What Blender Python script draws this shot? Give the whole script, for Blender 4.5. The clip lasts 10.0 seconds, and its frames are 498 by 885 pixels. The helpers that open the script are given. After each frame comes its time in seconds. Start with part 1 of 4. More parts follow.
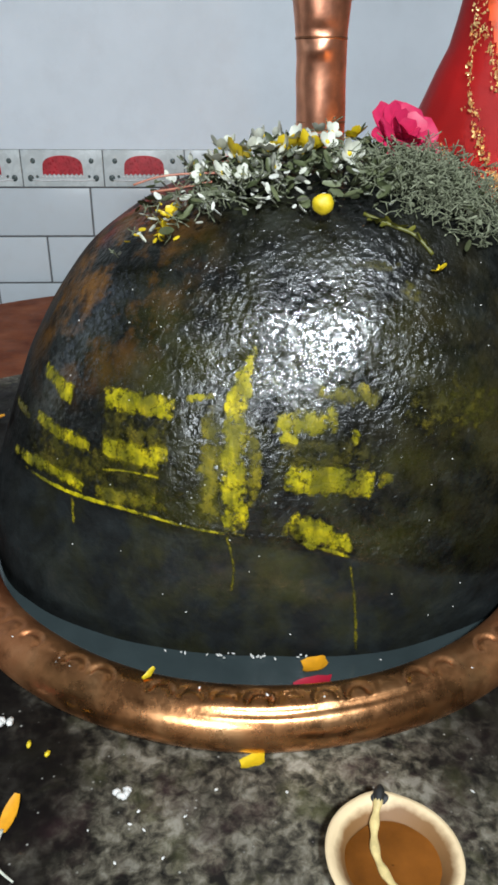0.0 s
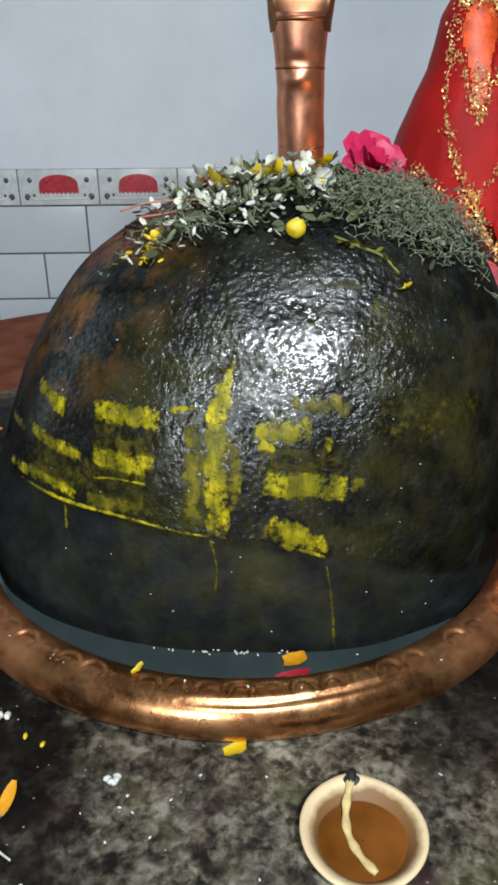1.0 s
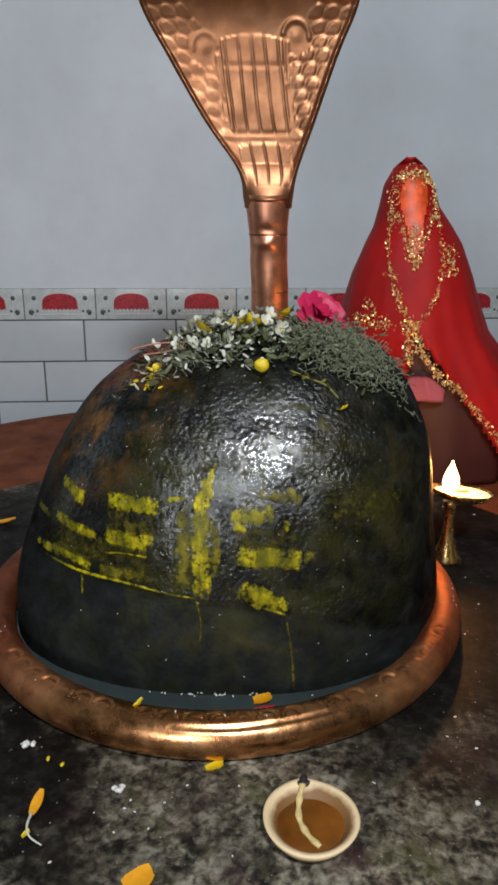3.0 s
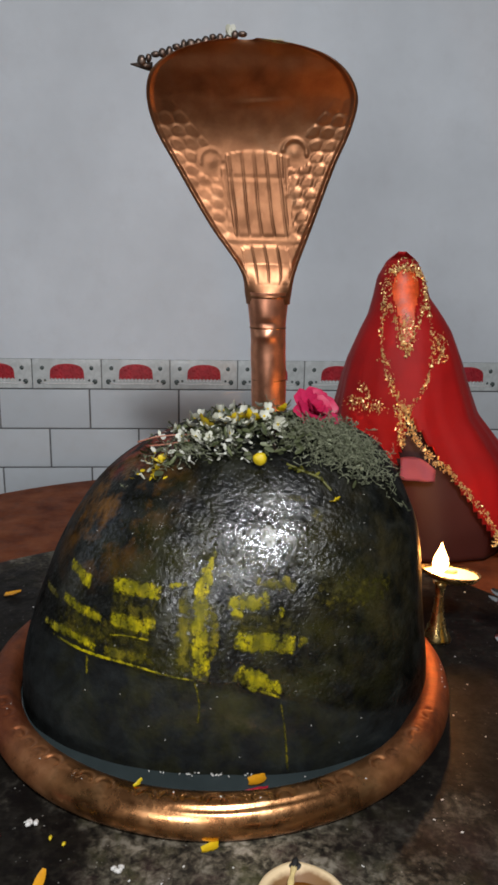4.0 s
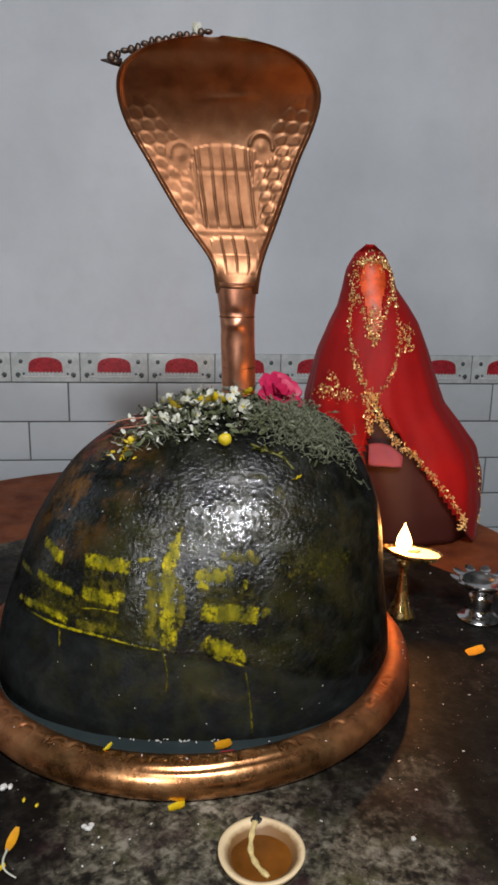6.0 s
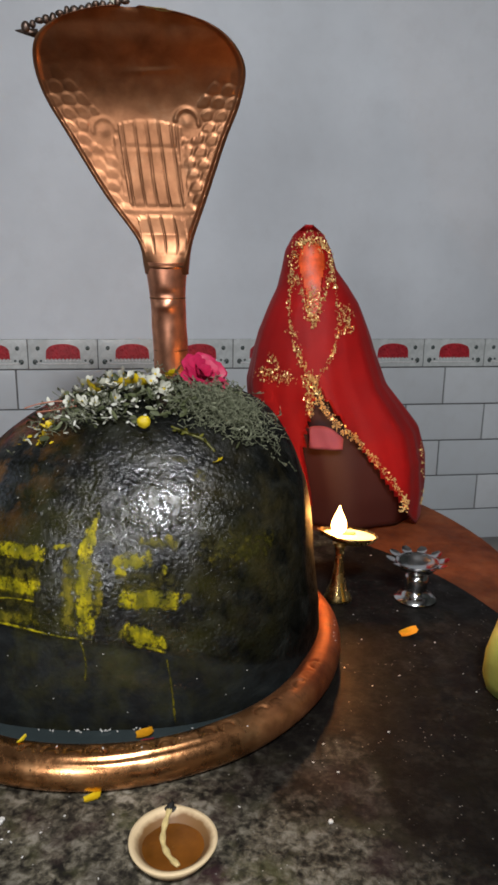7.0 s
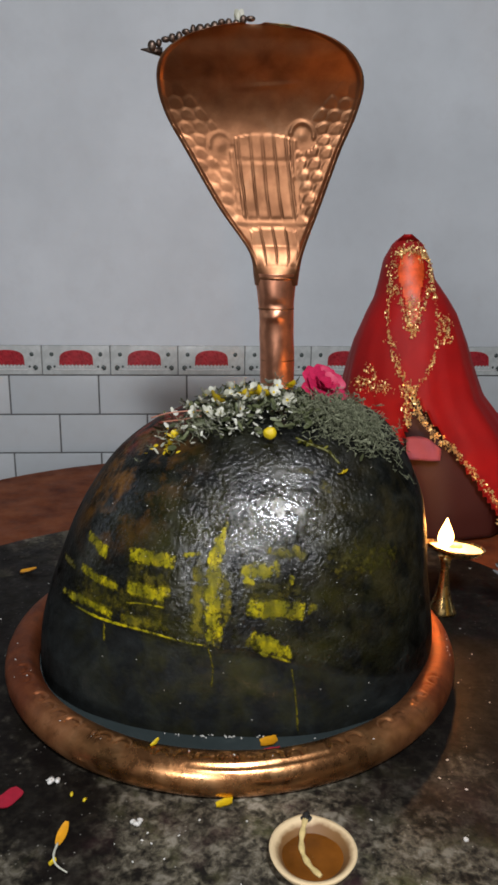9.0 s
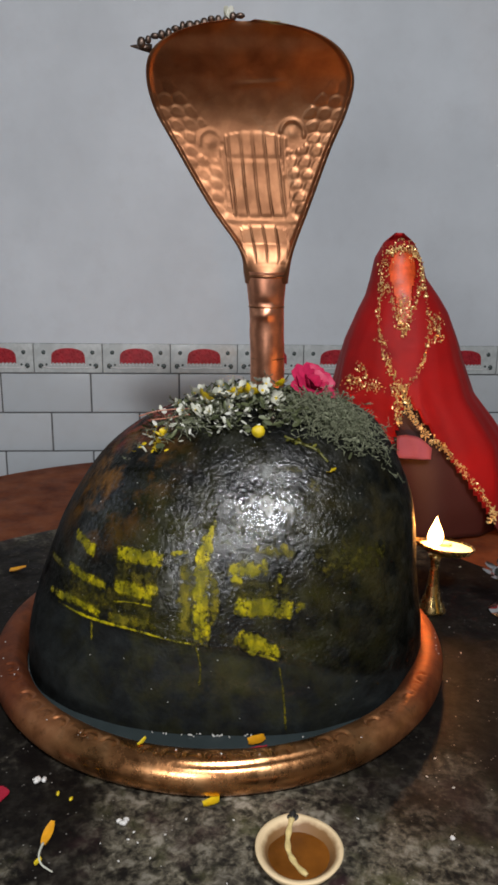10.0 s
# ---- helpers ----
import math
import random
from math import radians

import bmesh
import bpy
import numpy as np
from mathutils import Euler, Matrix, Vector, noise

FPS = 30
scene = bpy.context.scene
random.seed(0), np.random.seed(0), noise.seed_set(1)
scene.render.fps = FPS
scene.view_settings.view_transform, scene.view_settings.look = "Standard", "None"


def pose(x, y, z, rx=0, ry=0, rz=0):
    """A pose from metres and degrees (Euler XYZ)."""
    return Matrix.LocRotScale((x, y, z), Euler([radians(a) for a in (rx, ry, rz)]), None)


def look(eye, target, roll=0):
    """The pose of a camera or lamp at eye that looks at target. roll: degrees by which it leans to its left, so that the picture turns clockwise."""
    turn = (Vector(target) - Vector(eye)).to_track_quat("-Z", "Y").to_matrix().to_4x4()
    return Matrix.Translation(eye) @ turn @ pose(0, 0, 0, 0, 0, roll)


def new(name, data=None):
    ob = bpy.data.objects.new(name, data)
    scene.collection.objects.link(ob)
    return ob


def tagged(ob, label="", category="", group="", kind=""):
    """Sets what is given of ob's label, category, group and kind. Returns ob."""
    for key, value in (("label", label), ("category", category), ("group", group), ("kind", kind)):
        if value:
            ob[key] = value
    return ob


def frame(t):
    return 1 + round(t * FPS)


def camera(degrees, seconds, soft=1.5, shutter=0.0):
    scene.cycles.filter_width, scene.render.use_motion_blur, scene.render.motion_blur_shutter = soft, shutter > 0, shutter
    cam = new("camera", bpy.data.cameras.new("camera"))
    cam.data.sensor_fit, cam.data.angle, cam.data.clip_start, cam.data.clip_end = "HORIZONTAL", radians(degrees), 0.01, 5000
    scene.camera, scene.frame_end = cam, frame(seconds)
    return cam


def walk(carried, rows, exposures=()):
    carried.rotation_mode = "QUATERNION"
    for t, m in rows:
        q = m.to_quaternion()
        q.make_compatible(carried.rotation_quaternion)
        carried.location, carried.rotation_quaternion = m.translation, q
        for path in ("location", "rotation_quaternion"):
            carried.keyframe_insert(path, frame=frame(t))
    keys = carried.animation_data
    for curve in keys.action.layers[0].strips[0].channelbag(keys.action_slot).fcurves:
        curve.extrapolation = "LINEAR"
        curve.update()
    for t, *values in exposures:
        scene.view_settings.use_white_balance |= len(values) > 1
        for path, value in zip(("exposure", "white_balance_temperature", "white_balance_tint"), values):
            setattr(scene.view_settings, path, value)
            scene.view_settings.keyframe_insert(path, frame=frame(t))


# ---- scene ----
cam = camera(37.7, 10.0, soft=3.0)
PATH = [
    (0, (0.012, -0.011, 0.417), (-0.058, 1.774, -0.482), 0.4),
    (0.5, (0.018, -0.021, 0.421), (-0.038, 1.766, -0.476), 0.5),
    (1, (0.028, -0.044, 0.431), (-0.042, 1.755, -0.44), -0.2),
    (1.5, (0.028, -0.079, 0.442), (-0.038, 1.725, -0.418), 0.0),
    (1.8, (0.027, -0.114, 0.462), (-0.03, 1.712, -0.353), 0.4),
    (2, (0.03, -0.137, 0.469), (-0.03, 1.705, -0.308), 0.3),
    (2.5, (0.034, -0.176, 0.485), (-0.017, 1.694, -0.223), 0.6),
    (3, (0.039, -0.21, 0.496), (0.015, 1.689, -0.132), 0.4),
    (3.2, (0.038, -0.217, 0.504), (0.021, 1.693, -0.091), 0.6),
    (4.3, (0.041, -0.265, 0.553), (0.013, 1.681, 0.089), 1.2),
    (4.5, (0.041, -0.274, 0.553), (0.018, 1.671, 0.09), 1.2),
    (5, (0.045, -0.297, 0.554), (0.039, 1.649, 0.094), 1.3),
    (5.2, (0.043, -0.294, 0.548), (0.036, 1.651, 0.078), 1.3),
    (6.5, (0.088, -0.288, 0.536), (0.15, 1.648, 0.038), 1.1),
    (6.8, (0.106, -0.281, 0.534), (0.197, 1.649, 0.017), 1.1),
    (7, (0.12, -0.277, 0.527), (0.219, 1.653, 0.012), 0.9),
    (7.3, (0.139, -0.264, 0.520), (0.253, 1.663, -0.003), 0.8),
    (7.5, (0.129, -0.26, 0.518), (0.223, 1.664, -0.022), 1.1),
    (7.7, (0.103, -0.256, 0.508), (0.159, 1.669, -0.032), 0.8),
    (8, (0.067, -0.255, 0.516), (0.071, 1.675, -0.011), 1.0),
    (8.5, (0.053, -0.263, 0.524), (0.04, 1.669, 0.008), 1.0),
    (9, (0.036, -0.281, 0.536), (-0.006, 1.654, 0.03), 0.7),
    (9.5, (0.035, -0.281, 0.535), (0.002, 1.651, 0.018), 1.1),
    (10, (0.043, -0.279, 0.535), (0.016, 1.655, 0.026), 0.9),
]
walk(cam, [(t, look(eye, target, roll)) for t, eye, target, roll in PATH], exposures=[(0, 0.52, 6500, 10), (1.0, 0.40, 6500, 10), (2.0, 0.05, 6600, 12), (3.0, -0.05, 6800, 14), (4.5, -0.08, 7050, 17), (10, -0.08, 7050, 17)])

# ---- light ----
world = bpy.data.worlds.new("world")
scene.world = world
world.use_nodes = True
wn = world.node_tree.nodes
sky = wn.new("ShaderNodeTexSky")
sky.sky_type, sky.sun_disc = "NISHITA", False
sky.sun_elevation, sky.sun_rotation = radians(50), radians(180)
world.node_tree.links.new(sky.outputs[0], wn["Background"].inputs[0])
wn["Background"].inputs[1].default_value = 0.1


def area_lamp(name, eye, target, w, h, watts, colour):
    d = bpy.data.lights.new(name, "AREA")
    d.shape, d.size, d.size_y, d.energy, d.color = "RECTANGLE", w, h, watts, colour
    ob = new(name, d)
    ob.matrix_world = look(eye, target)
    return ob


def point_lamp(name, place, watts, colour, radius):
    d = bpy.data.lights.new(name, "POINT")
    d.energy, d.color, d.shadow_soft_size = watts, colour, radius
    ob = new(name, d)
    ob.location = place
    return ob


# daylight through the high and the low window in the wall behind the camera, and the doorway in the side wall
area_lamp("window_daylight", (0.255, -0.985, 1.72), (0.24, 0.6, 0.45), 0.19, 0.19, 53.0, (0.84, 0.93, 1.0))
area_lamp("doorway_daylight", (-1.73, 1.00, 0.62), (0.4, 1.85, 0.6), 0.75, 1.8, 1.5, (0.84, 0.93, 1.0))
area_lamp("low_window_daylight", (-0.34, -0.985, 0.52), (0.04, 1.8, 0.45), 0.34, 0.34, 7.0, (0.86, 0.94, 1.0))
point_lamp("flame_light", (0.311, 0.748, 0.148), 1.9, (1.0, 0.42, 0.11), 0.010)

# ---- materials ----
class Nodes:
    """A small builder for one node material."""

    def __init__(self, name):
        self.m = bpy.data.materials.new(name)
        self.m.use_nodes = True
        self.t = self.m.node_tree
        self.b = self.t.nodes["Principled BSDF"]
        self.co = self.t.nodes.new("ShaderNodeTexCoord").outputs["Object"]

    def put(self, socket, v):
        if isinstance(v, bpy.types.NodeSocket):
            self.t.links.new(v, socket)
        elif isinstance(v, (tuple, list)):
            socket.default_value = (*v, 1.0)[:len(socket.default_value)]
        else:
            socket.default_value = v

    def set(self, **kw):
        for k, v in kw.items():
            self.put(self.b.inputs[k.replace("_", " ")], v)
        return self

    def noise(self, scale, detail=4.0, rough=0.55, dist=0.0, stretch=None):
        n = self.t.nodes.new("ShaderNodeTexNoise")
        n.inputs["Scale"].default_value, n.inputs["Detail"].default_value = scale, detail
        n.inputs["Roughness"].default_value, n.inputs["Distortion"].default_value = rough, dist
        src = self.co
        if stretch:
            mp = self.t.nodes.new("ShaderNodeMapping")
            mp.inputs["Scale"].default_value = stretch
            self.t.links.new(src, mp.inputs["Vector"])
            src = mp.outputs[0]
        self.t.links.new(src, n.inputs["Vector"])
        return n.outputs["Fac"]

    def cells(self, scale, feature="F1", out="Distance"):
        n = self.t.nodes.new("ShaderNodeTexVoronoi")
        n.feature = feature
        n.inputs["Scale"].default_value = scale
        self.t.links.new(self.co, n.inputs["Vector"])
        return n.outputs[out]

    def ramp(self, fac, *stops):
        n = self.t.nodes.new("ShaderNodeValToRGB")
        e = n.color_ramp.elements
        while len(e) < len(stops):
            e.new(0.5)
        for k, (p, c) in zip(e, stops):
            k.position, k.color = p, (*c, 1.0) if isinstance(c, tuple) else (c, c, c, 1.0)
        self.t.links.new(fac, n.inputs[0])
        return n.outputs[0]

    def mix(self, fac, a, b, mode="MIX"):
        n = self.t.nodes.new("ShaderNodeMix")
        n.data_type, n.blend_type = "RGBA", mode
        self.put(n.inputs[0], fac)
        self.put(n.inputs[6], a)
        self.put(n.inputs[7], b)
        return n.outputs[2]

    def math(self, op, a, b=0.0, clamp=False):
        n = self.t.nodes.new("ShaderNodeMath")
        n.operation, n.use_clamp = op, clamp
        self.put(n.inputs[0], a)
        self.put(n.inputs[1], b)
        return n.outputs[0]

    def xyz(self):
        n = self.t.nodes.new("ShaderNodeSeparateXYZ")
        self.t.links.new(self.co, n.inputs[0])
        return n.outputs

    def near(self, place, reach):
        """1 at place, 0 from reach on."""
        n = self.t.nodes.new("ShaderNodeVectorMath")
        n.operation = "DISTANCE"
        self.t.links.new(self.co, n.inputs[0])
        n.inputs[1].default_value = place
        return self.math("SUBTRACT", 1.0, self.math("DIVIDE", n.outputs["Value"], reach), clamp=True)

    def random(self):
        return self.t.nodes.new("ShaderNodeObjectInfo").outputs["Random"]

    def island(self):
        return self.t.nodes.new("ShaderNodeNewGeometry").outputs["Random Per Island"]

    def bump(self, height, strength=0.3, distance=0.002, after=None):
        n = self.t.nodes.new("ShaderNodeBump")
        n.inputs["Strength"].default_value, n.inputs["Distance"].default_value = strength, distance
        self.t.links.new(height, n.inputs["Height"])
        if after is not None:
            self.t.links.new(after, n.inputs["Normal"])
        self.t.links.new(n.outputs[0], self.b.inputs["Normal"])
        return n.outputs[0]


def stone_material():
    k = Nodes("wet_black_stone")
    x, y, z = k.xyz()
    fine, mid, big = k.math('ADD', k.math('MULTIPLY', k.noise(250, 3, 0.6), 0.9), k.math('MULTIPLY', k.noise(520, 2, 0.5), 0.4)), k.noise(38, 6, 0.6, 0.6), k.noise(9, 4, 0.5)
    base = k.ramp(mid, (0.3, (0.002, 0.0021, 0.0018)), (0.55, (0.005, 0.0056, 0.0048)), (0.80, (0.020, 0.022, 0.019)))
    # lower part, rubbed smooth and greyer, under a slanting tide line
    tide = k.math("ADD", z, k.math("ADD", k.math("MULTIPLY", x, 0.17), k.math("MULTIPLY", k.math("MULTIPLY", x, x), 0.5)))
    tide = k.math("ADD", tide, k.math("MULTIPLY", big, 0.012))
    low = k.ramp(tide, (0.116, 1.0), (0.123, 0.0))
    base = k.mix(k.math("MULTIPLY", low, 0.85), base, k.ramp(k.noise(21, 6, 0.7, 0.5), (0.30, (0.006, 0.006, 0.0055)), (0.50, (0.012, 0.0135, 0.0135)), (0.60, (0.017, 0.020, 0.020)), (0.78, (0.032, 0.032, 0.029))))
    # turmeric washed over the front and the left shoulder
    front = k.math("MULTIPLY", k.near((0.0, 0.43, 0.17), 0.24), k.ramp(k.noise(22, 5, 0.65), (0.42, 0.0), (0.66, 1.0)))
    base = k.mix(k.math("MULTIPLY", front, 0.6), base, (0.055, 0.052, 0.006))
    right = k.math("MULTIPLY", k.near((0.18, 0.49, 0.22), 0.14), k.ramp(k.noise(30, 5, 0.65), (0.4, 0.0), (0.7, 1.0)))
    base = k.mix(k.math('MULTIPLY', right, 0.6), base, (0.060, 0.047, 0.016))
    rust = k.math("MULTIPLY", k.near((-0.130, 0.55, 0.280), 0.115), k.ramp(k.noise(26, 5, 0.65), (0.44, 0.0), (0.60, 1.0)))
    base = k.mix(k.math("MULTIPLY", rust, 1.3, clamp=True), base, (0.12, 0.052, 0.010))
    red = k.math("MULTIPLY", k.near((-0.10, 0.62, 0.335), 0.07), k.ramp(k.noise(40, 4, 0.6), (0.45, 0.0), (0.6, 1.0)))
    base = k.mix(red, base, (0.30, 0.05, 0.03))
    rough = k.ramp(k.noise(55, 5, 0.6), (0.3, 0.16), (0.7, 0.34))
    rough = k.mix(low, rough, (0.40, 0.40, 0.40))
    # water poured over the front stays as a film, the flanks are dry
    wet = k.math("MULTIPLY", k.near((0.005, 0.43, 0.235), 0.225), 2.6, clamp=True)
    rough = k.mix(wet, (0.55, 0.55, 0.55), rough)
    open_film = k.ramp(k.noise(230, 3, 0.6, 0.4), (0.44, 0.08), (0.51, 1.0))
    k.set(Base_Color=base, Roughness=rough, Specular_IOR_Level=k.math('MULTIPLY', k.ramp(mid, (0.36, 0.07), (0.56, 0.48)), k.math('MULTIPLY', k.math('ADD', 0.18, k.math('MULTIPLY', wet, 0.82)), k.math('SUBTRACT', 1.0, k.math('MULTIPLY', low, 0.45)))), Coat_Weight=k.math('MULTIPLY', k.math('MULTIPLY', k.ramp(k.noise(30, 6, 0.75), (0.40, 0.30), (0.50, 1.0)), k.math('MULTIPLY', wet, open_film)), k.math('SUBTRACT', 1.0, k.math('MULTIPLY', low, 0.9))), Coat_Roughness=0.07, Coat_IOR=1.5)
    pits = k.ramp(k.cells(150), (0.0, 0.0), (0.55, 1.0))
    h = k.math("ADD", fine, k.math("ADD", k.math("MULTIPLY", mid, 0.7), k.math("MULTIPLY", pits, 0.5)))
    h = k.math("MULTIPLY", h, k.math("SUBTRACT", 1.0, k.math("MULTIPLY", low, 0.66)))
    k.t.links.new(k.bump(h, 1.0, 0.00052), k.b.inputs['Coat Normal'])
    k.bump(h, 1.0, 0.0013)
    return k.m


def paste_material(name, bright, cover):
    k = Nodes(name)
    crack = k.ramp(k.cells(150, "DISTANCE_TO_EDGE"), (0.0, 0.86), (0.05, 1.0))
    body = k.ramp(k.noise(70, 6, 0.65), (0.28, (0.10 * bright, 0.095 * bright, 0.003)), (0.48, (0.31 * bright, 0.262 * bright, 0.005)), (0.70, (0.70 * bright, 0.53 * bright, 0.010)))
    body = k.mix(k.ramp(k.noise(24, 4, 0.6), (0.40, 0.75), (0.60, 0.0)), body, (0.085 * bright, 0.080 * bright, 0.005))
    streak = k.ramp(k.noise(90, 3, 0.6, 0.0, (1.0, 1.0, 0.15)), (0.40, 0.45), (0.55, 1.0))
    c = k.mix(k.math("MULTIPLY", crack, streak), (0.030, 0.029, 0.004), body)
    k.set(Base_Color=c, Roughness=k.ramp(k.noise(120, 3), (0.3, 0.34), (0.7, 0.65)), Specular_IOR_Level=0.22)
    # the smear thins out towards its edges, as its own coordinates run from 0 to 1 across and along
    uv = k.t.nodes.new("ShaderNodeSeparateXYZ")
    k.t.links.new(k.t.nodes.new("ShaderNodeUVMap").outputs[0], uv.inputs[0])
    edge = k.math("MULTIPLY", k.math("MULTIPLY", uv.outputs[0], k.math("SUBTRACT", 1.0, uv.outputs[0])), 4.0)
    ends = k.math("MULTIPLY", k.math("MULTIPLY", uv.outputs[1], k.math("SUBTRACT", 1.0, uv.outputs[1])), 5.5, clamp=True)
    body_left = k.math("ADD", k.math("MULTIPLY", k.math("POWER", k.math("MULTIPLY", edge, ends), 0.5), 0.6), k.math("ADD", k.math("MULTIPLY", k.math("SUBTRACT", k.noise(110, 7, 0.75), 0.5), 2.4), cover))
    k.set(Alpha=k.ramp(body_left, (0.30, 0.0), (0.66, 1.0)))
    k.bump(k.math("ADD", k.noise(140, 4), crack), 0.6, 0.0014)
    return k.m


def copper_material(name, tone=1.0, smooth=0.32, dull=0.50, blue=1.0, dent=1.0):
    k = Nodes(name)
    n = k.noise(26, 5, 0.6, 0.3)
    c = k.ramp(n, (0.25, (0.40 * tone, 0.170 * tone, 0.078 * tone * blue)), (0.55, (0.62 * tone, 0.280 * tone, 0.125 * tone * blue)), (0.8, (0.72 * tone, 0.38 * tone, 0.19 * tone * blue)))
    tarnish = k.ramp(k.noise(7, 6, 0.7), (0.5, 0.0), (0.72, 1.0))
    c = k.mix(k.math("MULTIPLY", tarnish, 0.5), c, (0.15, 0.05, 0.02))
    k.set(Base_Color=c, Metallic=1.0, Roughness=k.ramp(k.noise(60, 5, 0.7), (0.3, smooth), (0.75, dull)))
    k.bump(k.math("ADD", k.math('MULTIPLY', k.noise(45, 3), dent), k.math("MULTIPLY", k.noise(260, 3), 0.25)), 0.28, 0.002)
    return k.m


def coil_material():
    """Copper paler and smoother along the front, darker, rougher and redder round the rest."""
    k = Nodes("handled_copper")
    front_mask = k.math("MULTIPLY", k.near((0.01, 0.33, 0.045), 0.27), k.ramp(k.noise(20, 5, 0.6), (0.3, 1.2), (0.6, 2.3)), clamp=True)
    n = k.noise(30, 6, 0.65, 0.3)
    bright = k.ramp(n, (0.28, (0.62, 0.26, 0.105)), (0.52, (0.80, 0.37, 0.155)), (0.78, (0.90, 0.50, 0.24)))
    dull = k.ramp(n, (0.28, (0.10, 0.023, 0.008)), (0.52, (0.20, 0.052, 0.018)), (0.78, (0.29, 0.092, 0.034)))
    c = k.mix(front_mask, dull, bright)
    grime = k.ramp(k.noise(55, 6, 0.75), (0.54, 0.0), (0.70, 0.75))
    c = k.mix(k.math("MULTIPLY", grime, k.math("SUBTRACT", 1.2, front_mask, clamp=True)), c, (0.085, 0.032, 0.016))
    rough = k.mix(front_mask, k.ramp(k.noise(60, 5, 0.7), (0.3, 0.50), (0.75, 0.70)), k.ramp(k.noise(60, 5, 0.7), (0.3, 0.20), (0.75, 0.38)))
    k.set(Base_Color=c, Metallic=k.math("ADD", 0.72, k.math("MULTIPLY", front_mask, 0.28)), Roughness=rough)
    k.bump(k.math("ADD", k.noise(45, 3), k.math("MULTIPLY", k.noise(260, 3), 0.3)), 0.20, 0.002)
    return k.m


def granite_material():
    k = Nodes("worn_granite")
    patch = k.math("ADD", k.math("MULTIPLY", k.noise(34, 4, 0.6, 0.3), 0.5), k.math("MULTIPLY", k.noise(125, 4, 0.6, 0.4), 0.5))
    c = k.ramp(patch, (0.40, (0.014, 0.013, 0.011)), (0.465, (0.072, 0.064, 0.046)), (0.53, (0.20, 0.175, 0.125)), (0.62, (0.42, 0.38, 0.30)))
    plum = k.ramp(k.noise(13, 5, 0.6), (0.52, 0.0), (0.68, 1.0))
    c = k.mix(k.math("MULTIPLY", plum, 0.75), c, (0.075, 0.032, 0.036))
    olive = k.ramp(k.noise(19, 5, 0.6, 0.4), (0.54, 0.0), (0.66, 1.0))
    c = k.mix(k.math("MULTIPLY", olive, 0.7), c, (0.105, 0.105, 0.042))
    dark = k.ramp(k.noise(6, 5, 0.6), (0.42, 0.0), (0.64, 1.0))
    c = k.mix(k.math("MULTIPLY", dark, 0.7), c, (0.020, 0.017, 0.016))
    # a wet patch at the right, then a darker zone at the left
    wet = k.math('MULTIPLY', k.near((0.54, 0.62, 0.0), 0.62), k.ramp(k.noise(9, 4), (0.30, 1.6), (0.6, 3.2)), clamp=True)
    left_dark = k.math('MULTIPLY', k.near((-0.44, 0.70, 0.0), 0.50), k.ramp(k.noise(9, 4), (0.30, 0.9), (0.6, 2.4)), clamp=True)
    # falling-off brightness at the front corners, painted into the granite's colour as shade
    corner_shade = k.math('MULTIPLY', k.math('MAXIMUM', k.near((-0.41, 0.33, 0.0), 0.46), k.near((0.58, 0.42, 0.0), 0.44)), k.ramp(k.noise(11, 5), (0.34, 0.8), (0.6, 2.8)), clamp=True)
    c = k.mix(k.math('MULTIPLY', k.math('MAXIMUM', wet, k.math('MAXIMUM', left_dark, corner_shade)), 0.96), c, (0.0050, 0.004, 0.0036))
    grains = k.ramp(k.cells(150), (0.05, 1.0), (0.16, 0.0))
    c = k.mix(k.math("MULTIPLY", grains, k.ramp(k.noise(40, 3), (0.5, 0.0), (0.62, 0.7))), c, (0.42, 0.40, 0.36))
    k.set(Base_Color=c, Roughness=k.ramp(k.noise(30, 5, 0.6), (0.3, 0.36), (0.7, 0.66)), Specular_IOR_Level=0.07)
    k.bump(k.math("ADD", k.noise(120, 5, 0.6), patch), 0.25, 0.0015)
    return k.m


def oxide_material():
    k = Nodes("red_oxide_cement")
    c = k.ramp(k.noise(11, 6, 0.65), (0.3, (0.075, 0.017, 0.007)), (0.55, (0.17, 0.046, 0.016)), (0.8, (0.25, 0.085, 0.034)))
    c = k.mix(k.ramp(k.noise(50, 5, 0.7), (0.55, 0.0), (0.8, 0.6)), c, (0.07, 0.04, 0.03))
    k.set(Base_Color=c, Roughness=k.ramp(k.noise(20, 4), (0.3, 0.55), (0.7, 0.8)), Specular_IOR_Level=0.15)
    k.bump(k.noise(70, 5), 0.3, 0.002)
    return k.m


def plaster_material(name, tint=(0.725, 0.755, 0.785)):
    k = Nodes(name)
    c = k.mix(k.ramp(k.noise(1.6, 5, 0.6), (0.35, 0.0), (0.75, 1.0)), tint, tuple(v * 0.78 for v in tint))
    c = k.mix(k.ramp(k.noise(9, 5, 0.7), (0.5, 0.0), (0.8, 0.35)), c, (0.55, 0.56, 0.58))
    k.set(Base_Color=c, Roughness=0.6)
    k.bump(k.math("ADD", k.noise(14, 4), k.math("MULTIPLY", k.noise(180, 3), 0.2)), 0.12, 0.004)
    return k.m


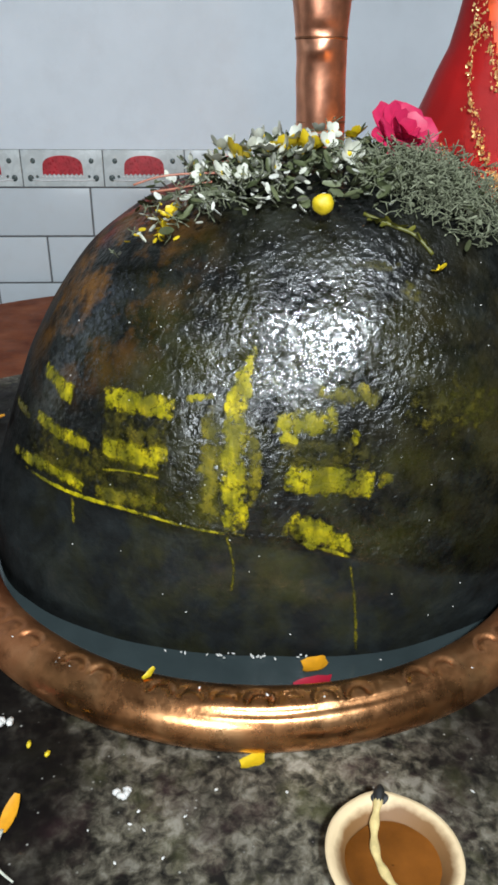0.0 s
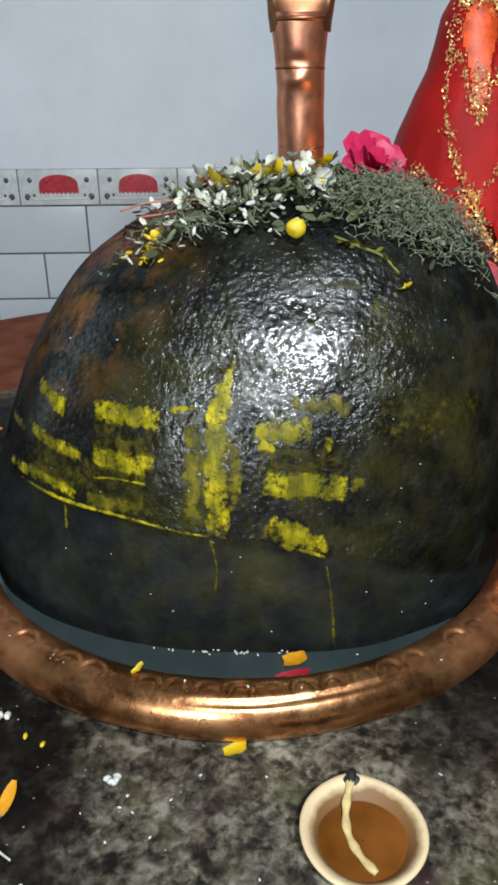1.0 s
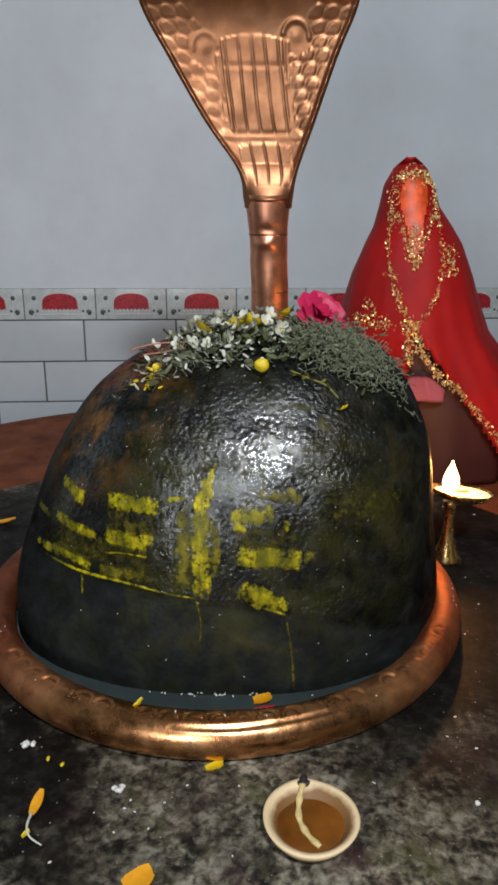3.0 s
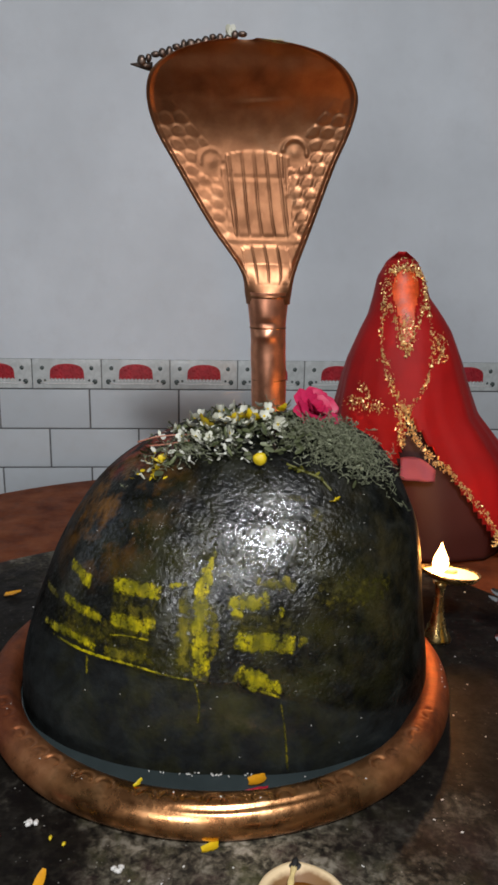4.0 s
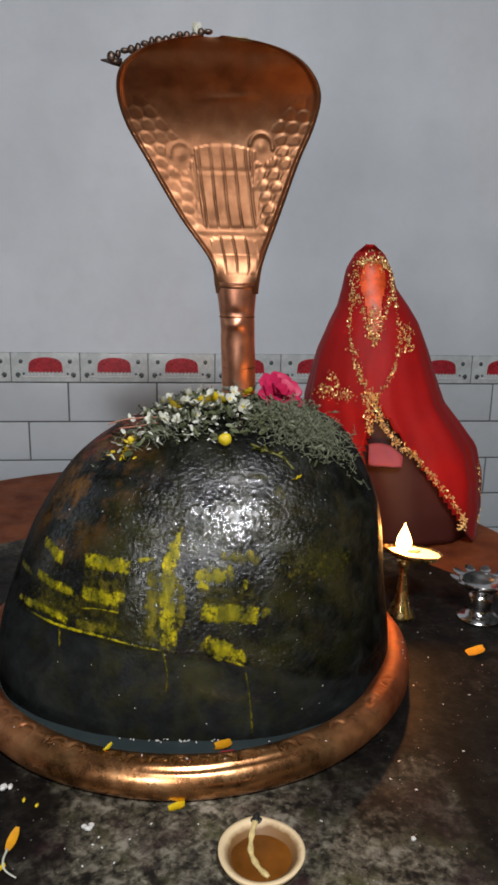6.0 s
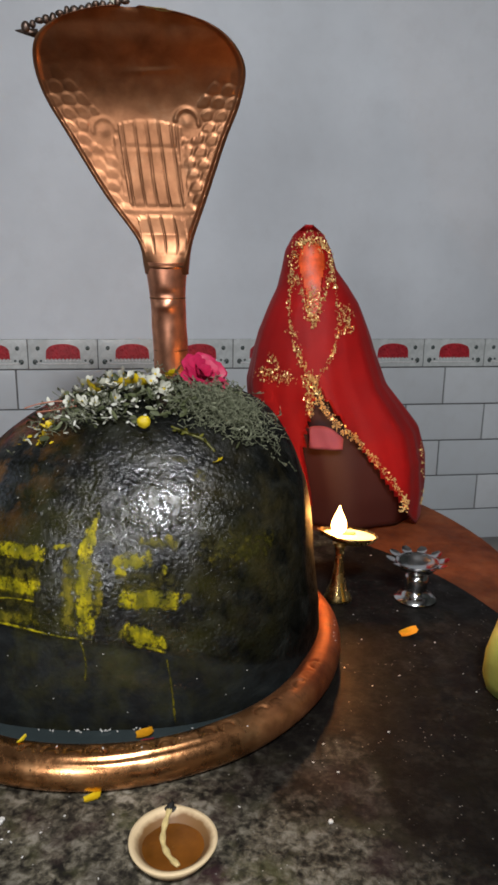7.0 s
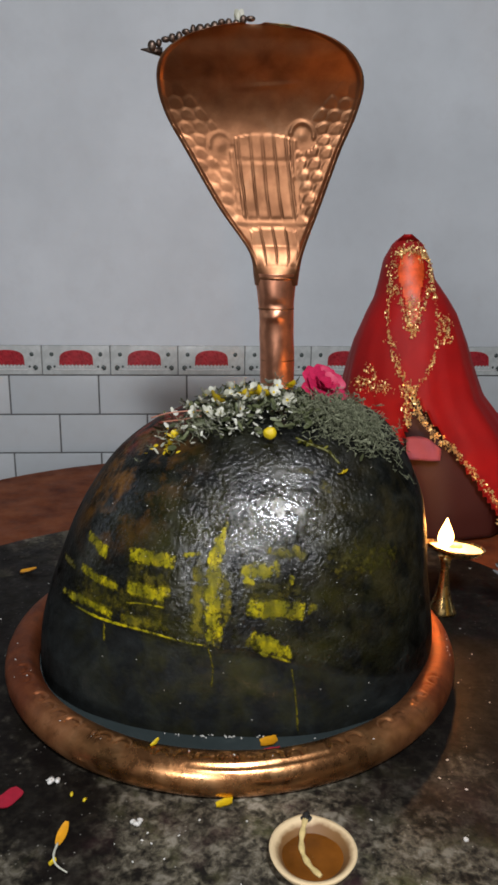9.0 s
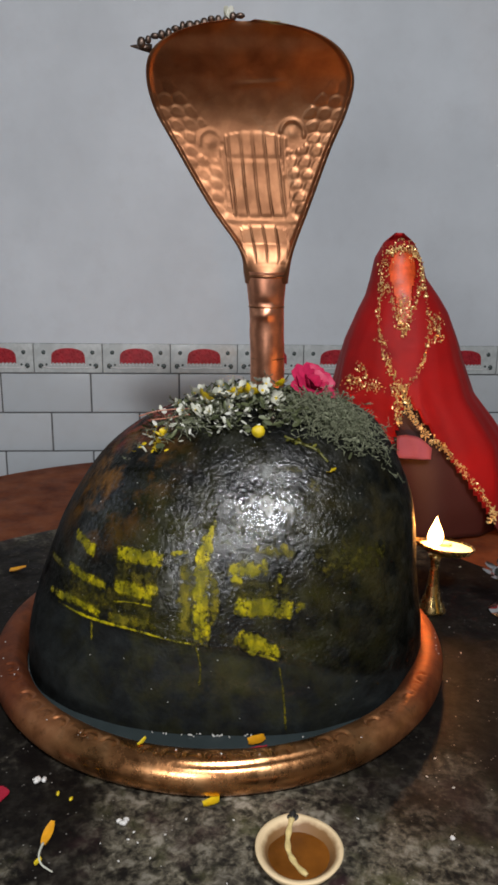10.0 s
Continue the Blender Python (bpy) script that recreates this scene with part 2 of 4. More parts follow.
def simple(name, colour, rough=0.5, metal=0.0, vary=0.25, scale=40, bump=0.15, depth=0.001, **more):
    k = Nodes(name)
    c = k.mix(k.ramp(k.noise(scale, 5, 0.6), (0.3, 0.0), (0.7, 1.0)), tuple(v * (1 - vary) for v in colour), tuple(min(1.0, v * (1 + vary)) for v in colour))
    k.set(Base_Color=c, Roughness=k.ramp(k.noise(scale * 2, 4), (0.3, max(0.02, rough - 0.08)), (0.7, min(1, rough + 0.1))), Metallic=metal, **more)
    if bump:
        k.bump(k.noise(scale * 3, 4), bump, depth)
    return k.m


def leaf_material(name, dark, light, rough=0.5):
    k = Nodes(name)
    c = k.mix(k.island(), dark, light)
    c = k.mix(k.noise(160, 3), c, tuple(v * 0.6 for v in dark))
    k.set(Base_Color=c, Roughness=rough, Subsurface_Weight=0.0)
    return k.m


def tile_material():
    k = Nodes("white_glazed_tile")
    c = k.mix(k.random(), (0.56, 0.60, 0.625), (0.65, 0.68, 0.70))
    c = k.mix(k.ramp(k.noise(12, 5, 0.6), (0.45, 0.0), (0.8, 0.5)), c, (0.52, 0.53, 0.53))
    k.set(Base_Color=c, Roughness=0.22)
    k.bump(k.noise(20, 3), 0.05, 0.002)
    return k.m


def cloth_material(name, colour, sheen=0.08):
    k = Nodes(name)
    c = k.mix(k.ramp(k.noise(9, 4, 0.55), (0.3, 0.0), (0.7, 1.0)), tuple(v * 0.72 for v in colour), colour)
    k.set(Base_Color=c, Roughness=0.62, Sheen_Weight=sheen, Sheen_Roughness=0.4)
    k.bump(k.math("ADD", k.noise(600, 2), k.noise(40, 4)), 0.25, 0.0015)
    return k.m


STONE = stone_material()
PASTE, PASTE_THIN = paste_material("turmeric_paste", 1.12, 0.10), paste_material("thin_turmeric_paste", 0.46, 0.03)
PASTE_WASH = paste_material("washed_turmeric", 0.19, -0.10)
COPPER, COPPER_COIL = copper_material("beaten_copper", 0.66, 0.40, 0.52, 1.12, 0.14), coil_material()
GRANITE, OXIDE = granite_material(), oxide_material()
PLASTER, CEILING = plaster_material("blue_white_plaster", (0.705, 0.745, 0.785)), plaster_material("dull_ceiling_paint", (0.22, 0.22, 0.215))
# dark colour chosen for the unseen walls so that they bounce little light
DARK_UNSEEN = plaster_material("dark_green_paint", (0.06, 0.07, 0.06))
TILE, BORDER = tile_material(), simple("grey_white_border_glaze", (0.56, 0.59, 0.58), 0.25, vary=0.12, scale=22, bump=0.05)
GROUT = simple("grey_grout", (0.14, 0.14, 0.14), 0.85)
MOTIF_RED, MOTIF_GREY = simple("printed_red", (0.42, 0.025, 0.035), 0.3, vary=0.35, scale=70), simple("printed_dark_grey", (0.07, 0.09, 0.085), 0.3)
MOTIF_WHITE = simple("printed_white", (0.75, 0.74, 0.73), 0.3, vary=0.08)
WATER = simple("milky_water", (0.034, 0.046, 0.047), 0.07, vary=0.2, scale=14, bump=0.12, depth=0.002, Coat_Weight=0.4)
def clay_material():
    k = Nodes("pale_fired_clay")
    c = k.mix(k.noise(45, 5, 0.6), (0.64, 0.47, 0.27), (0.82, 0.63, 0.38))
    soaked = k.ramp(k.math("ADD", k.near((0.0875, 0.2575, 0.008), 0.045), k.math("MULTIPLY", k.noise(70, 4, 0.6), 0.16)), (0.24, 0.0), (0.36, 1.0))
    c = k.mix(soaked, c, (0.20, 0.095, 0.030))
    k.set(Base_Color=c, Roughness=0.6)
    k.bump(k.noise(160, 4), 0.2, 0.001)
    return k.m


CLAY = clay_material()
GHEE = simple("brown_ghee", (0.165, 0.054, 0.008), 0.07, vary=0.35, scale=30, bump=0.04, Specular_IOR_Level=0.35)
COTTON, SOOT = simple("oiled_cotton", (0.62, 0.47, 0.20), 0.5, vary=0.2, scale=160, bump=0.4), simple("soot", (0.012, 0.011, 0.010), 0.6)
BRASS, STEEL = simple("brass", (0.72, 0.50, 0.20), 0.24, 1.0, vary=0.15), simple("steel", (0.62, 0.62, 0.62), 0.15, 1.0, vary=0.1)
RED_CLOTH, PINK_CLOTH = cloth_material("red_satin", (0.62, 0.009, 0.009)), cloth_material("pink_cloth", (0.66, 0.17, 0.24))
ORANGE_STONE = simple("vermilion_coated_stone", (0.74, 0.085, 0.015), 0.5, vary=0.5, scale=45, bump=0.3)
DRESS = cloth_material("dark_red_cloth", (0.040, 0.005, 0.003), 0.0)
GOLD = simple("gold_tinsel", (1.0, 0.60, 0.26), 0.36, 0.62, vary=0.3, scale=90, bump=0)
SILVER = simple("tarnished_white_metal", (0.14, 0.10, 0.08), 0.5, 1.0, vary=0.3, scale=80)
WHITE_PETAL, YELLOW_PETAL = leaf_material("white_petal", (0.62, 0.62, 0.50), (0.82, 0.82, 0.76)), leaf_material("yellow_petal", (0.70, 0.50, 0.01), (0.85, 0.62, 0.02))
ORANGE_PETAL, RED_PETAL = leaf_material("orange_petal", (0.82, 0.34, 0.01), (0.9, 0.44, 0.01)), leaf_material("red_petal", (0.42, 0.008, 0.03), (0.5, 0.012, 0.04))
PINK_PETAL = leaf_material("pink_rose_petal", (0.56, 0.012, 0.075), (0.80, 0.04, 0.15))
LEAF = leaf_material("small_green_leaf", (0.050, 0.064, 0.024), (0.19, 0.21, 0.10))
FEATHER = leaf_material("grey_green_strands", (0.13, 0.145, 0.080), (0.36, 0.375, 0.25), 0.8)
RICE = leaf_material("rice_grain", (0.7, 0.68, 0.62), (0.85, 0.83, 0.8))
RIND = simple("pale_green_rind", (0.36, 0.42, 0.10), 0.45, vary=0.3, scale=20, bump=0.25, depth=0.003)
PITH = simple("white_pith", (0.75, 0.75, 0.68), 0.6, vary=0.1)
FLAME = Nodes("flame")
FLAME.set(Base_Color=(1.0, 0.5, 0.1), Emission_Color=(1.0, 0.55, 0.16), Emission_Strength=34.0)
FLAME = FLAME.m


# the same copper, its colour raised to stand for front light on the neck
COPPER_NECK = copper_material("rubbed_copper", 1.45, 0.36, 0.50, 1.35, 0.8)


# ---- mesh helpers ----
def link(name, bm, material, parent=None, smooth=True):
    me = bpy.data.meshes.new(name)
    bm.normal_update()
    bm.to_mesh(me)
    bm.free()
    for m in material if isinstance(material, (list, tuple)) else (material,):
        me.materials.append(m)
    if smooth:
        me.polygons.foreach_set("use_smooth", [True] * len(me.polygons))
    ob = new(name, me)
    if parent is not None:
        ob.parent = parent
        ob.matrix_parent_inverse = parent.matrix_world.inverted()
    return ob


def part(name, bm, material, parent, label="", smooth=True):
    ob = link(name, bm, material, parent, smooth)
    return tagged(ob, label) if label else ob


def thing(name, label, category, place=(0, 0, 0), group="", kind=""):
    ob = new(name)
    ob.empty_display_size = 0.02
    ob.location = place
    ob.matrix_world = Matrix.Translation(place)
    return tagged(ob, label, category, group, kind)


def box(bm, x0, x1, y0, y1, z0, z1, bevel=0.0):
    r = bmesh.ops.create_cube(bm, size=1.0, matrix=Matrix.LocRotScale(((x0 + x1) / 2, (y0 + y1) / 2, (z0 + z1) / 2), None, (x1 - x0, y1 - y0, z1 - z0)))
    if bevel:
        bmesh.ops.bevel(bm, geom=list({e for v in r["verts"] for e in v.link_edges}), offset=bevel, segments=2, affect="EDGES", profile=0.7)
    return bm


def sheet(bm, rows, close_u=False, close_v=False, material=0, skip=None):
    """Quads over a grid of points: rows of columns."""
    vs = [[bm.verts.new(p) for p in row] for row in rows]
    nv, nu = len(rows), len(rows[0])
    for j in range(nv if close_v else nv - 1):
        for i in range(nu if close_u else nu - 1):
            if skip and skip(j, i):
                continue
            q = (vs[j][i], vs[j][(i + 1) % nu], vs[(j + 1) % nv][(i + 1) % nu], vs[(j + 1) % nv][i])
            if len(set(q)) == 4:
                bm.faces.new(q).material_index = material
    return vs


def lathe(bm, profile, seg=32, centre=(0, 0, 0), wobble=None, caps=True):
    rows = []
    for r, z in profile:
        rows.append([(centre[0] + r * math.cos(a) * (wobble(a, z) if wobble else 1), centre[1] + r * math.sin(a) * (wobble(a, z) if wobble else 1), centre[2] + z)
                     for a in (2 * math.pi * i / seg for i in range(seg))])
    vs = sheet(bm, rows, close_u=True)
    if caps:
        bm.faces.new(list(reversed(vs[0])))
        bm.faces.new(vs[-1])
    return bm


def tube(bm, pts, radii, seg=12, closed=False, caps=True):
    pts = [Vector(p) for p in pts]
    n = len(pts)
    radii = radii if isinstance(radii, (list, tuple)) else [radii] * n
    rows, side = [], None
    for i, p in enumerate(pts):
        d = (pts[(i + 1) % n] - pts[i - 1]) if closed else (pts[min(i + 1, n - 1)] - pts[max(i - 1, 0)])
        d.normalize()
        if side is None:
            side = d.orthogonal().normalized()
        side = (side - d * side.dot(d)).normalized()
        up = d.cross(side)
        rows.append([p + (side * math.cos(a) + up * math.sin(a)) * radii[i] for a in (2 * math.pi * k / seg for k in range(seg))])
    vs = sheet(bm, rows, close_u=True, close_v=closed)
    if caps and not closed:
        bm.faces.new(list(reversed(vs[0])))
        bm.faces.new(vs[-1])
    return bm


def curve(pts, n):
    """n points of a smooth line through pts."""
    pts = [Vector(p) for p in pts]
    out = []
    for k in range(n):
        u = k / (n - 1) * (len(pts) - 1)
        i = min(int(u), len(pts) - 2)
        f = u - i
        a, b, c, d = pts[max(i - 1, 0)], pts[i], pts[i + 1], pts[min(i + 2, len(pts) - 1)]
        out.append(0.5 * (2 * b + (c - a) * f + (2 * a - 5 * b + 4 * c - d) * f * f + (3 * b - a - 3 * c + d) * f ** 3))
    return out


def petal(bm, m, length, width, cup=0.3, thick=0.0006, material=0, seg=5, blunt=0.7):
    """A small cupped petal from its root along +y, with two faces."""
    for off in (thick, 0.0):
        rows = []
        for j in range(seg + 1):
            v = j / seg
            w = width * 0.5 * (math.sin(math.pi * (0.12 + 0.80 * v)) ** blunt)
            rows.append([m @ Vector((u * w, v * length, off + cup * length * (v * v + 0.5 * u * u * w / max(width, 1e-6)))) for u in (-1, -0.6, -0.2, 0.2, 0.6, 1)])
        if off == 0.0:
            rows = [list(reversed(r)) for r in rows]
        sheet(bm, rows, material=material)
    return bm


def grain(bm, place, length, width, rng):
    m = Matrix.Translation(place) @ Euler((rng.uniform(-0.3, 0.3), rng.uniform(-0.3, 0.3), rng.uniform(0, 6.3))).to_matrix().to_4x4() @ Matrix.Diagonal((length, width, width, 1))
    bmesh.ops.create_icosphere(bm, subdivisions=1, radius=0.5, matrix=m)


# ---- room ----
FLOOR_Z, CEIL_Z = -0.5, 2.35
WALL_TURN, WALL_Y = radians(5.0), 2.12
WEST, EAST, SOUTH = -1.75, 2.3, -1.0
room_floor = tagged(link("floor", box(bmesh.new(), WEST - 0.15, EAST + 0.15, SOUTH - 0.15, 2.6, FLOOR_Z - 0.1, FLOOR_Z), simple("grey_cement", (0.2, 0.19, 0.18), 0.6, scale=8), smooth=False), "plain grey cement floor round the platform", "floor", kind="structure")
# the ceiling is out of view, its grey set to dim the bounce
tagged(link("ceiling", box(bmesh.new(), WEST - 0.15, EAST + 0.15, SOUTH - 0.15, 2.6, CEIL_Z, CEIL_Z + 0.1), CEILING, smooth=False), "plain unseen ceiling, greyed to cut bounced light", "ceiling", kind="structure")
# unseen side walls, kept dark to hold the ambient light down
bm = bmesh.new()
for y0, y1, z0 in ((SOUTH, 0.60, FLOOR_Z), (0.60, 1.40, 1.55), (1.40, 2.6, FLOOR_Z)):
    box(bm, WEST - 0.15, WEST, y0, y1, z0, CEIL_Z)
tagged(link("wall_west", bm, DARK_UNSEEN, smooth=False), "unseen side wall with an open doorway, dark green to cut bounced light", "wall", kind="structure")
tagged(link("wall_east", box(bmesh.new(), EAST, EAST + 0.15, SOUTH, 2.6, FLOOR_Z, CEIL_Z), DARK_UNSEEN, smooth=False), "unseen side wall, dark green to cut bounced light", "wall", kind="structure")
# the wall behind the camera, with a high window through it
bm = bmesh.new()
for x0, x1, z0, z1 in ((WEST, -0.54, FLOOR_Z, CEIL_Z), (-0.54, -0.14, FLOOR_Z, 0.32), (-0.54, -0.14, 0.72, CEIL_Z), (-0.14, -0.12, FLOOR_Z, CEIL_Z), (-0.12, 0.36, FLOOR_Z, 1.38), (-0.12, 0.36, 1.86, CEIL_Z), (0.36, EAST, FLOOR_Z, CEIL_Z)):
    box(bm, x0, x1, SOUTH - 0.15, SOUTH, z0, z1)
tagged(link("wall_south", bm, DARK_UNSEEN, smooth=False), "unseen wall with a high and a low window, dark green to cut bounced light", "wall", kind="structure")

# the tiled wall: plaster above, a printed border and courses of white tiles below
north = thing("wall_north", "white plaster wall with a border of printed tiles over white tiles", "wall", (0, WALL_Y, 0), kind="structure")
north.rotation_euler = (0, 0, WALL_TURN)
north.matrix_world = Matrix.LocRotScale((0, WALL_Y, 0), Euler((0, 0, WALL_TURN)), None)
BORDER_Z0, BORDER_Z1, COURSE, LONG, BWIDE = 0.140, 0.239, 0.1315, 0.288, 0.2195


def on_wall(ob, x=0.0, z=0.0, parent=None):
    ob.parent = parent or north
    ob.matrix_parent_inverse.identity()
    ob.location = (x, 0, z)
    return ob


on_wall(link("plaster", box(bmesh.new(), -1.9, 2.5, -0.004, 0.15, BORDER_Z1 - 0.002, CEIL_Z), PLASTER, smooth=False))
on_wall(link("grout_bed", box(bmesh.new(), -1.9, 2.5, 0.001, 0.15, FLOOR_Z, BORDER_Z1 - 0.002), GROUT, smooth=False))
tile_mesh = link("tile", box(bmesh.new(), 0.0026, LONG - 0.0026, -0.006, 0.004, -COURSE + 0.0026, -0.0026, 0.0015), TILE)
tile_mesh.name = "tile"
first = True
for row in range(5):
    z = BORDER_Z0 - row * COURSE
    x = (-0.513 if row % 2 == 0 else -0.645) - 5 * LONG
    while x < 2.25:
        ob = tile_mesh if first else new("tile", tile_mesh.data)
        first = False
        on_wall(ob, x, z)
        x += LONG


def border_motifs():
    fan, beads, dots = bmesh.new(), bmesh.new(), []
    # a half-round lotus with a scalloped foot
    top = [(0.054 * math.cos(a), -0.0075, 0.046 + 0.036 * max(0.0, math.sin(a)) ** 0.6) for a in (math.pi * i / 14 for i in range(15))]
    foot = [(-0.054 + 0.108 * i / 18, -0.0075, 0.031 + (0.005 if i % 2 else 0.0)) for i in range(19)]
    f = fan.faces.new([fan.verts.new(p) for p in foot + top])
    r = bmesh.ops.extrude_face_region(fan, geom=[f])
    bmesh.ops.translate(fan, verts=[v for v in r["geom"] if isinstance(v, bmesh.types.BMVert)], vec=(0, 0.003, 0))
    bmesh.ops.recalc_face_normals(fan, faces=fan.faces)
    for i in range(11):
        bmesh.ops.create_icosphere(beads, subdivisions=1, radius=0.0034, matrix=Matrix.Translation((-0.055 + 0.011 * i, -0.006, 0.028)) @ Matrix.Diagonal((1, 0.5, 1, 1)))
    tube(beads, [(-0.085, -0.0065, 0.020), (-0.05, -0.0065, 0.017), (0, -0.0065, 0.019), (0.05, -0.0065, 0.017), (0.085, -0.0065, 0.020)], 0.0018, 5)
    for sx in (-1, 1):
        for px, pz, r0 in ((0.088, 0.024, 0.0085), (0.078, 0.068, 0.007), (0.070, 0.028, 0.004)):
            d = bmesh.new()
            bmesh.ops.create_icosphere(d, subdivisions=2, radius=r0, matrix=Matrix.Translation((sx * px, -0.006, pz)) @ Matrix.Diagonal((1, 0.25, 1.05, 1)))
            dots.append(d)
    return fan, beads, dots


base = on_wall(link("border_tile", box(bmesh.new(), -BWIDE / 2 + 0.0015, BWIDE / 2 - 0.0015, -0.006, 0.004, 0.002, BORDER_Z1 - BORDER_Z0 - 0.003, 0.0012), BORDER), 0, BORDER_Z0)
fan, beads, dots = border_motifs()
pieces = [on_wall(link("red_motif", fan, MOTIF_RED, smooth=False), parent=base), on_wall(link("bead_row", beads, MOTIF_WHITE), parent=base)]
pieces += [on_wall(link("grey_dot", d, MOTIF_GREY), parent=base) for d in dots]
x0 = -0.692 + BWIDE / 2 - 4 * BWIDE
base.location.x = x0
for i in range(1, 16):
    ob = on_wall(new("border_tile", base.data), x0 + i * BWIDE, BORDER_Z0)
    for p in pieces:
        on_wall(new(p.name.split(".")[0], p.data), parent=ob)

# ---- platform ----
PC, PR = Vector((-0.08, 0.88)), 0.725
IC, IR = Vector((-0.03, 0.55)), 0.60


def u_outline(c, r, front, n=72):
    """Round at the back, straight sides to the front."""
    pts = [(c.x + r * math.cos(a), c.y + r * math.sin(a)) for a in (math.pi * i / n for i in range(n + 1))]
    return [(c.x + r, front)] + pts + [(c.x - r, front)]


def slab(outline, z0, z1):
    bm = bmesh.new()
    f = bm.faces.new([bm.verts.new((x, y, z1)) for x, y in outline])
    r = bmesh.ops.extrude_face_region(bm, geom=[f])
    bmesh.ops.translate(bm, verts=[v for v in r["geom"] if isinstance(v, bmesh.types.BMVert)], vec=(0, 0, z0 - z1))
    bmesh.ops.recalc_face_normals(bm, faces=bm.faces)
    return bm


plinth = thing("plinth", "low dark granite platform with a red oxide cement border", "platform", (0, 0.6, FLOOR_Z))
part("granite_top", slab(u_outline(IC, IR, -0.6), -0.03, 0.0), GRANITE, plinth, "worn mottled dark granite, wet and strewn with petals, shade painted into its corners", False)
bm = slab(u_outline(PC, PR, -0.62), FLOOR_Z, -0.004)
part("red_border", bm, OXIDE, plinth, "red oxide cement, rubbed and stained", False)

# ---- the dark stone dome ----
# height, centre x, half width, centre y, half depth
STONE_ROWS = [(-0.02, 0.0, 0.266, 0.645, 0.222), (0.06, 0.003, 0.262, 0.645, 0.221), (0.13, 0.008, 0.248, 0.646, 0.213), (0.2, 0.018, 0.23, 0.647, 0.199),
              (0.25, 0.027, 0.209, 0.648, 0.175), (0.29, 0.036, 0.184, 0.65, 0.148), (0.32, 0.045, 0.153, 0.652, 0.122), (0.342, 0.05, 0.112, 0.654, 0.09),
              (0.354, 0.052, 0.062, 0.655, 0.05), (0.358, 0.052, 0.0, 0.655, 0.0)]
POWER = 2.3


def stone_at(u):
    i = min(int(u), len(STONE_ROWS) - 2)
    f = u - i
    p = [STONE_ROWS[max(i - 1, 0)], STONE_ROWS[i], STONE_ROWS[i + 1], STONE_ROWS[min(i + 2, len(STONE_ROWS) - 1)]]
    return [0.5 * (2 * b + (c - a) * f + (2 * a - 5 * b + 4 * c - d) * f * f + (3 * b - a - 3 * c + d) * f ** 3) for a, b, c, d in zip(*p)]


def stone_z(z):
    lo, hi = 0.0, len(STONE_ROWS) - 1.0
    for _ in range(26):
        mid = (lo + hi) / 2
        lo, hi = (mid, hi) if stone_at(mid)[0] < z else (lo, mid)
    return stone_at(lo)


def swell(p):
    """Unevenness of the stone, metres outwards."""
    v = Vector(p)
    return 0.0045 * noise.noise(v * 9) + 0.0012 * noise.noise(v * 26)


def stone_front(x, z, off=0.0):
    _, cx, a, cy, b = stone_z(z)
    k = max(0.0, 1 - min(1.0, abs(x - cx) / max(a, 1e-4)) ** POWER)
    y = cy - b * k ** (1 / POWER)
    p = Vector((x, y, z))
    return p + Vector(((x - cx), (y - cy), 0)).normalized() * (swell(p) + off)


def stone_top(x, y):
    lo, hi = 0.0, len(STONE_ROWS) - 1.001
    for _ in range(26):
        mid = (lo + hi) / 2
        z, cx, a, cy, b = stone_at(mid)
        inside = abs((x - cx) / max(a, 1e-4)) ** POWER + abs((y - cy) / max(b, 1e-4)) ** POWER < 1
        lo, hi = (mid, hi) if inside else (lo, mid)
    return stone_at(lo)[0]


def stone_body():
    bm, rows, seg = bmesh.new(), [], 200
    for j in range(111):
        u = (len(STONE_ROWS) - 1) * (j / 110)
        z, cx, a, cy, b = stone_at(min(u, len(STONE_ROWS) - 1.0001))
        row = []
        for i in range(seg):
            t = 2 * math.pi * i / seg
            c, s = math.cos(t), math.sin(t)
            p = Vector((cx + a * math.copysign(abs(c) ** (2 / POWER), c), cy + b * math.copysign(abs(s) ** (2 / POWER), s), z))
            d = Vector((p.x - cx, p.y - cy, 0))
            if d.length > 1e-5:
                p += d.normalized() * swell(p) * min(1, d.length / 0.05)
            row.append(p)
        rows.append(row)
    sheet(bm, rows, close_u=True)
    return bm


lingam = thing("stone_lingam", "wet black domed stone with smeared yellow turmeric bands", "sacred stone", (0.0, 0.645, 0.0))
part("stone_body", stone_body(), STONE, lingam)


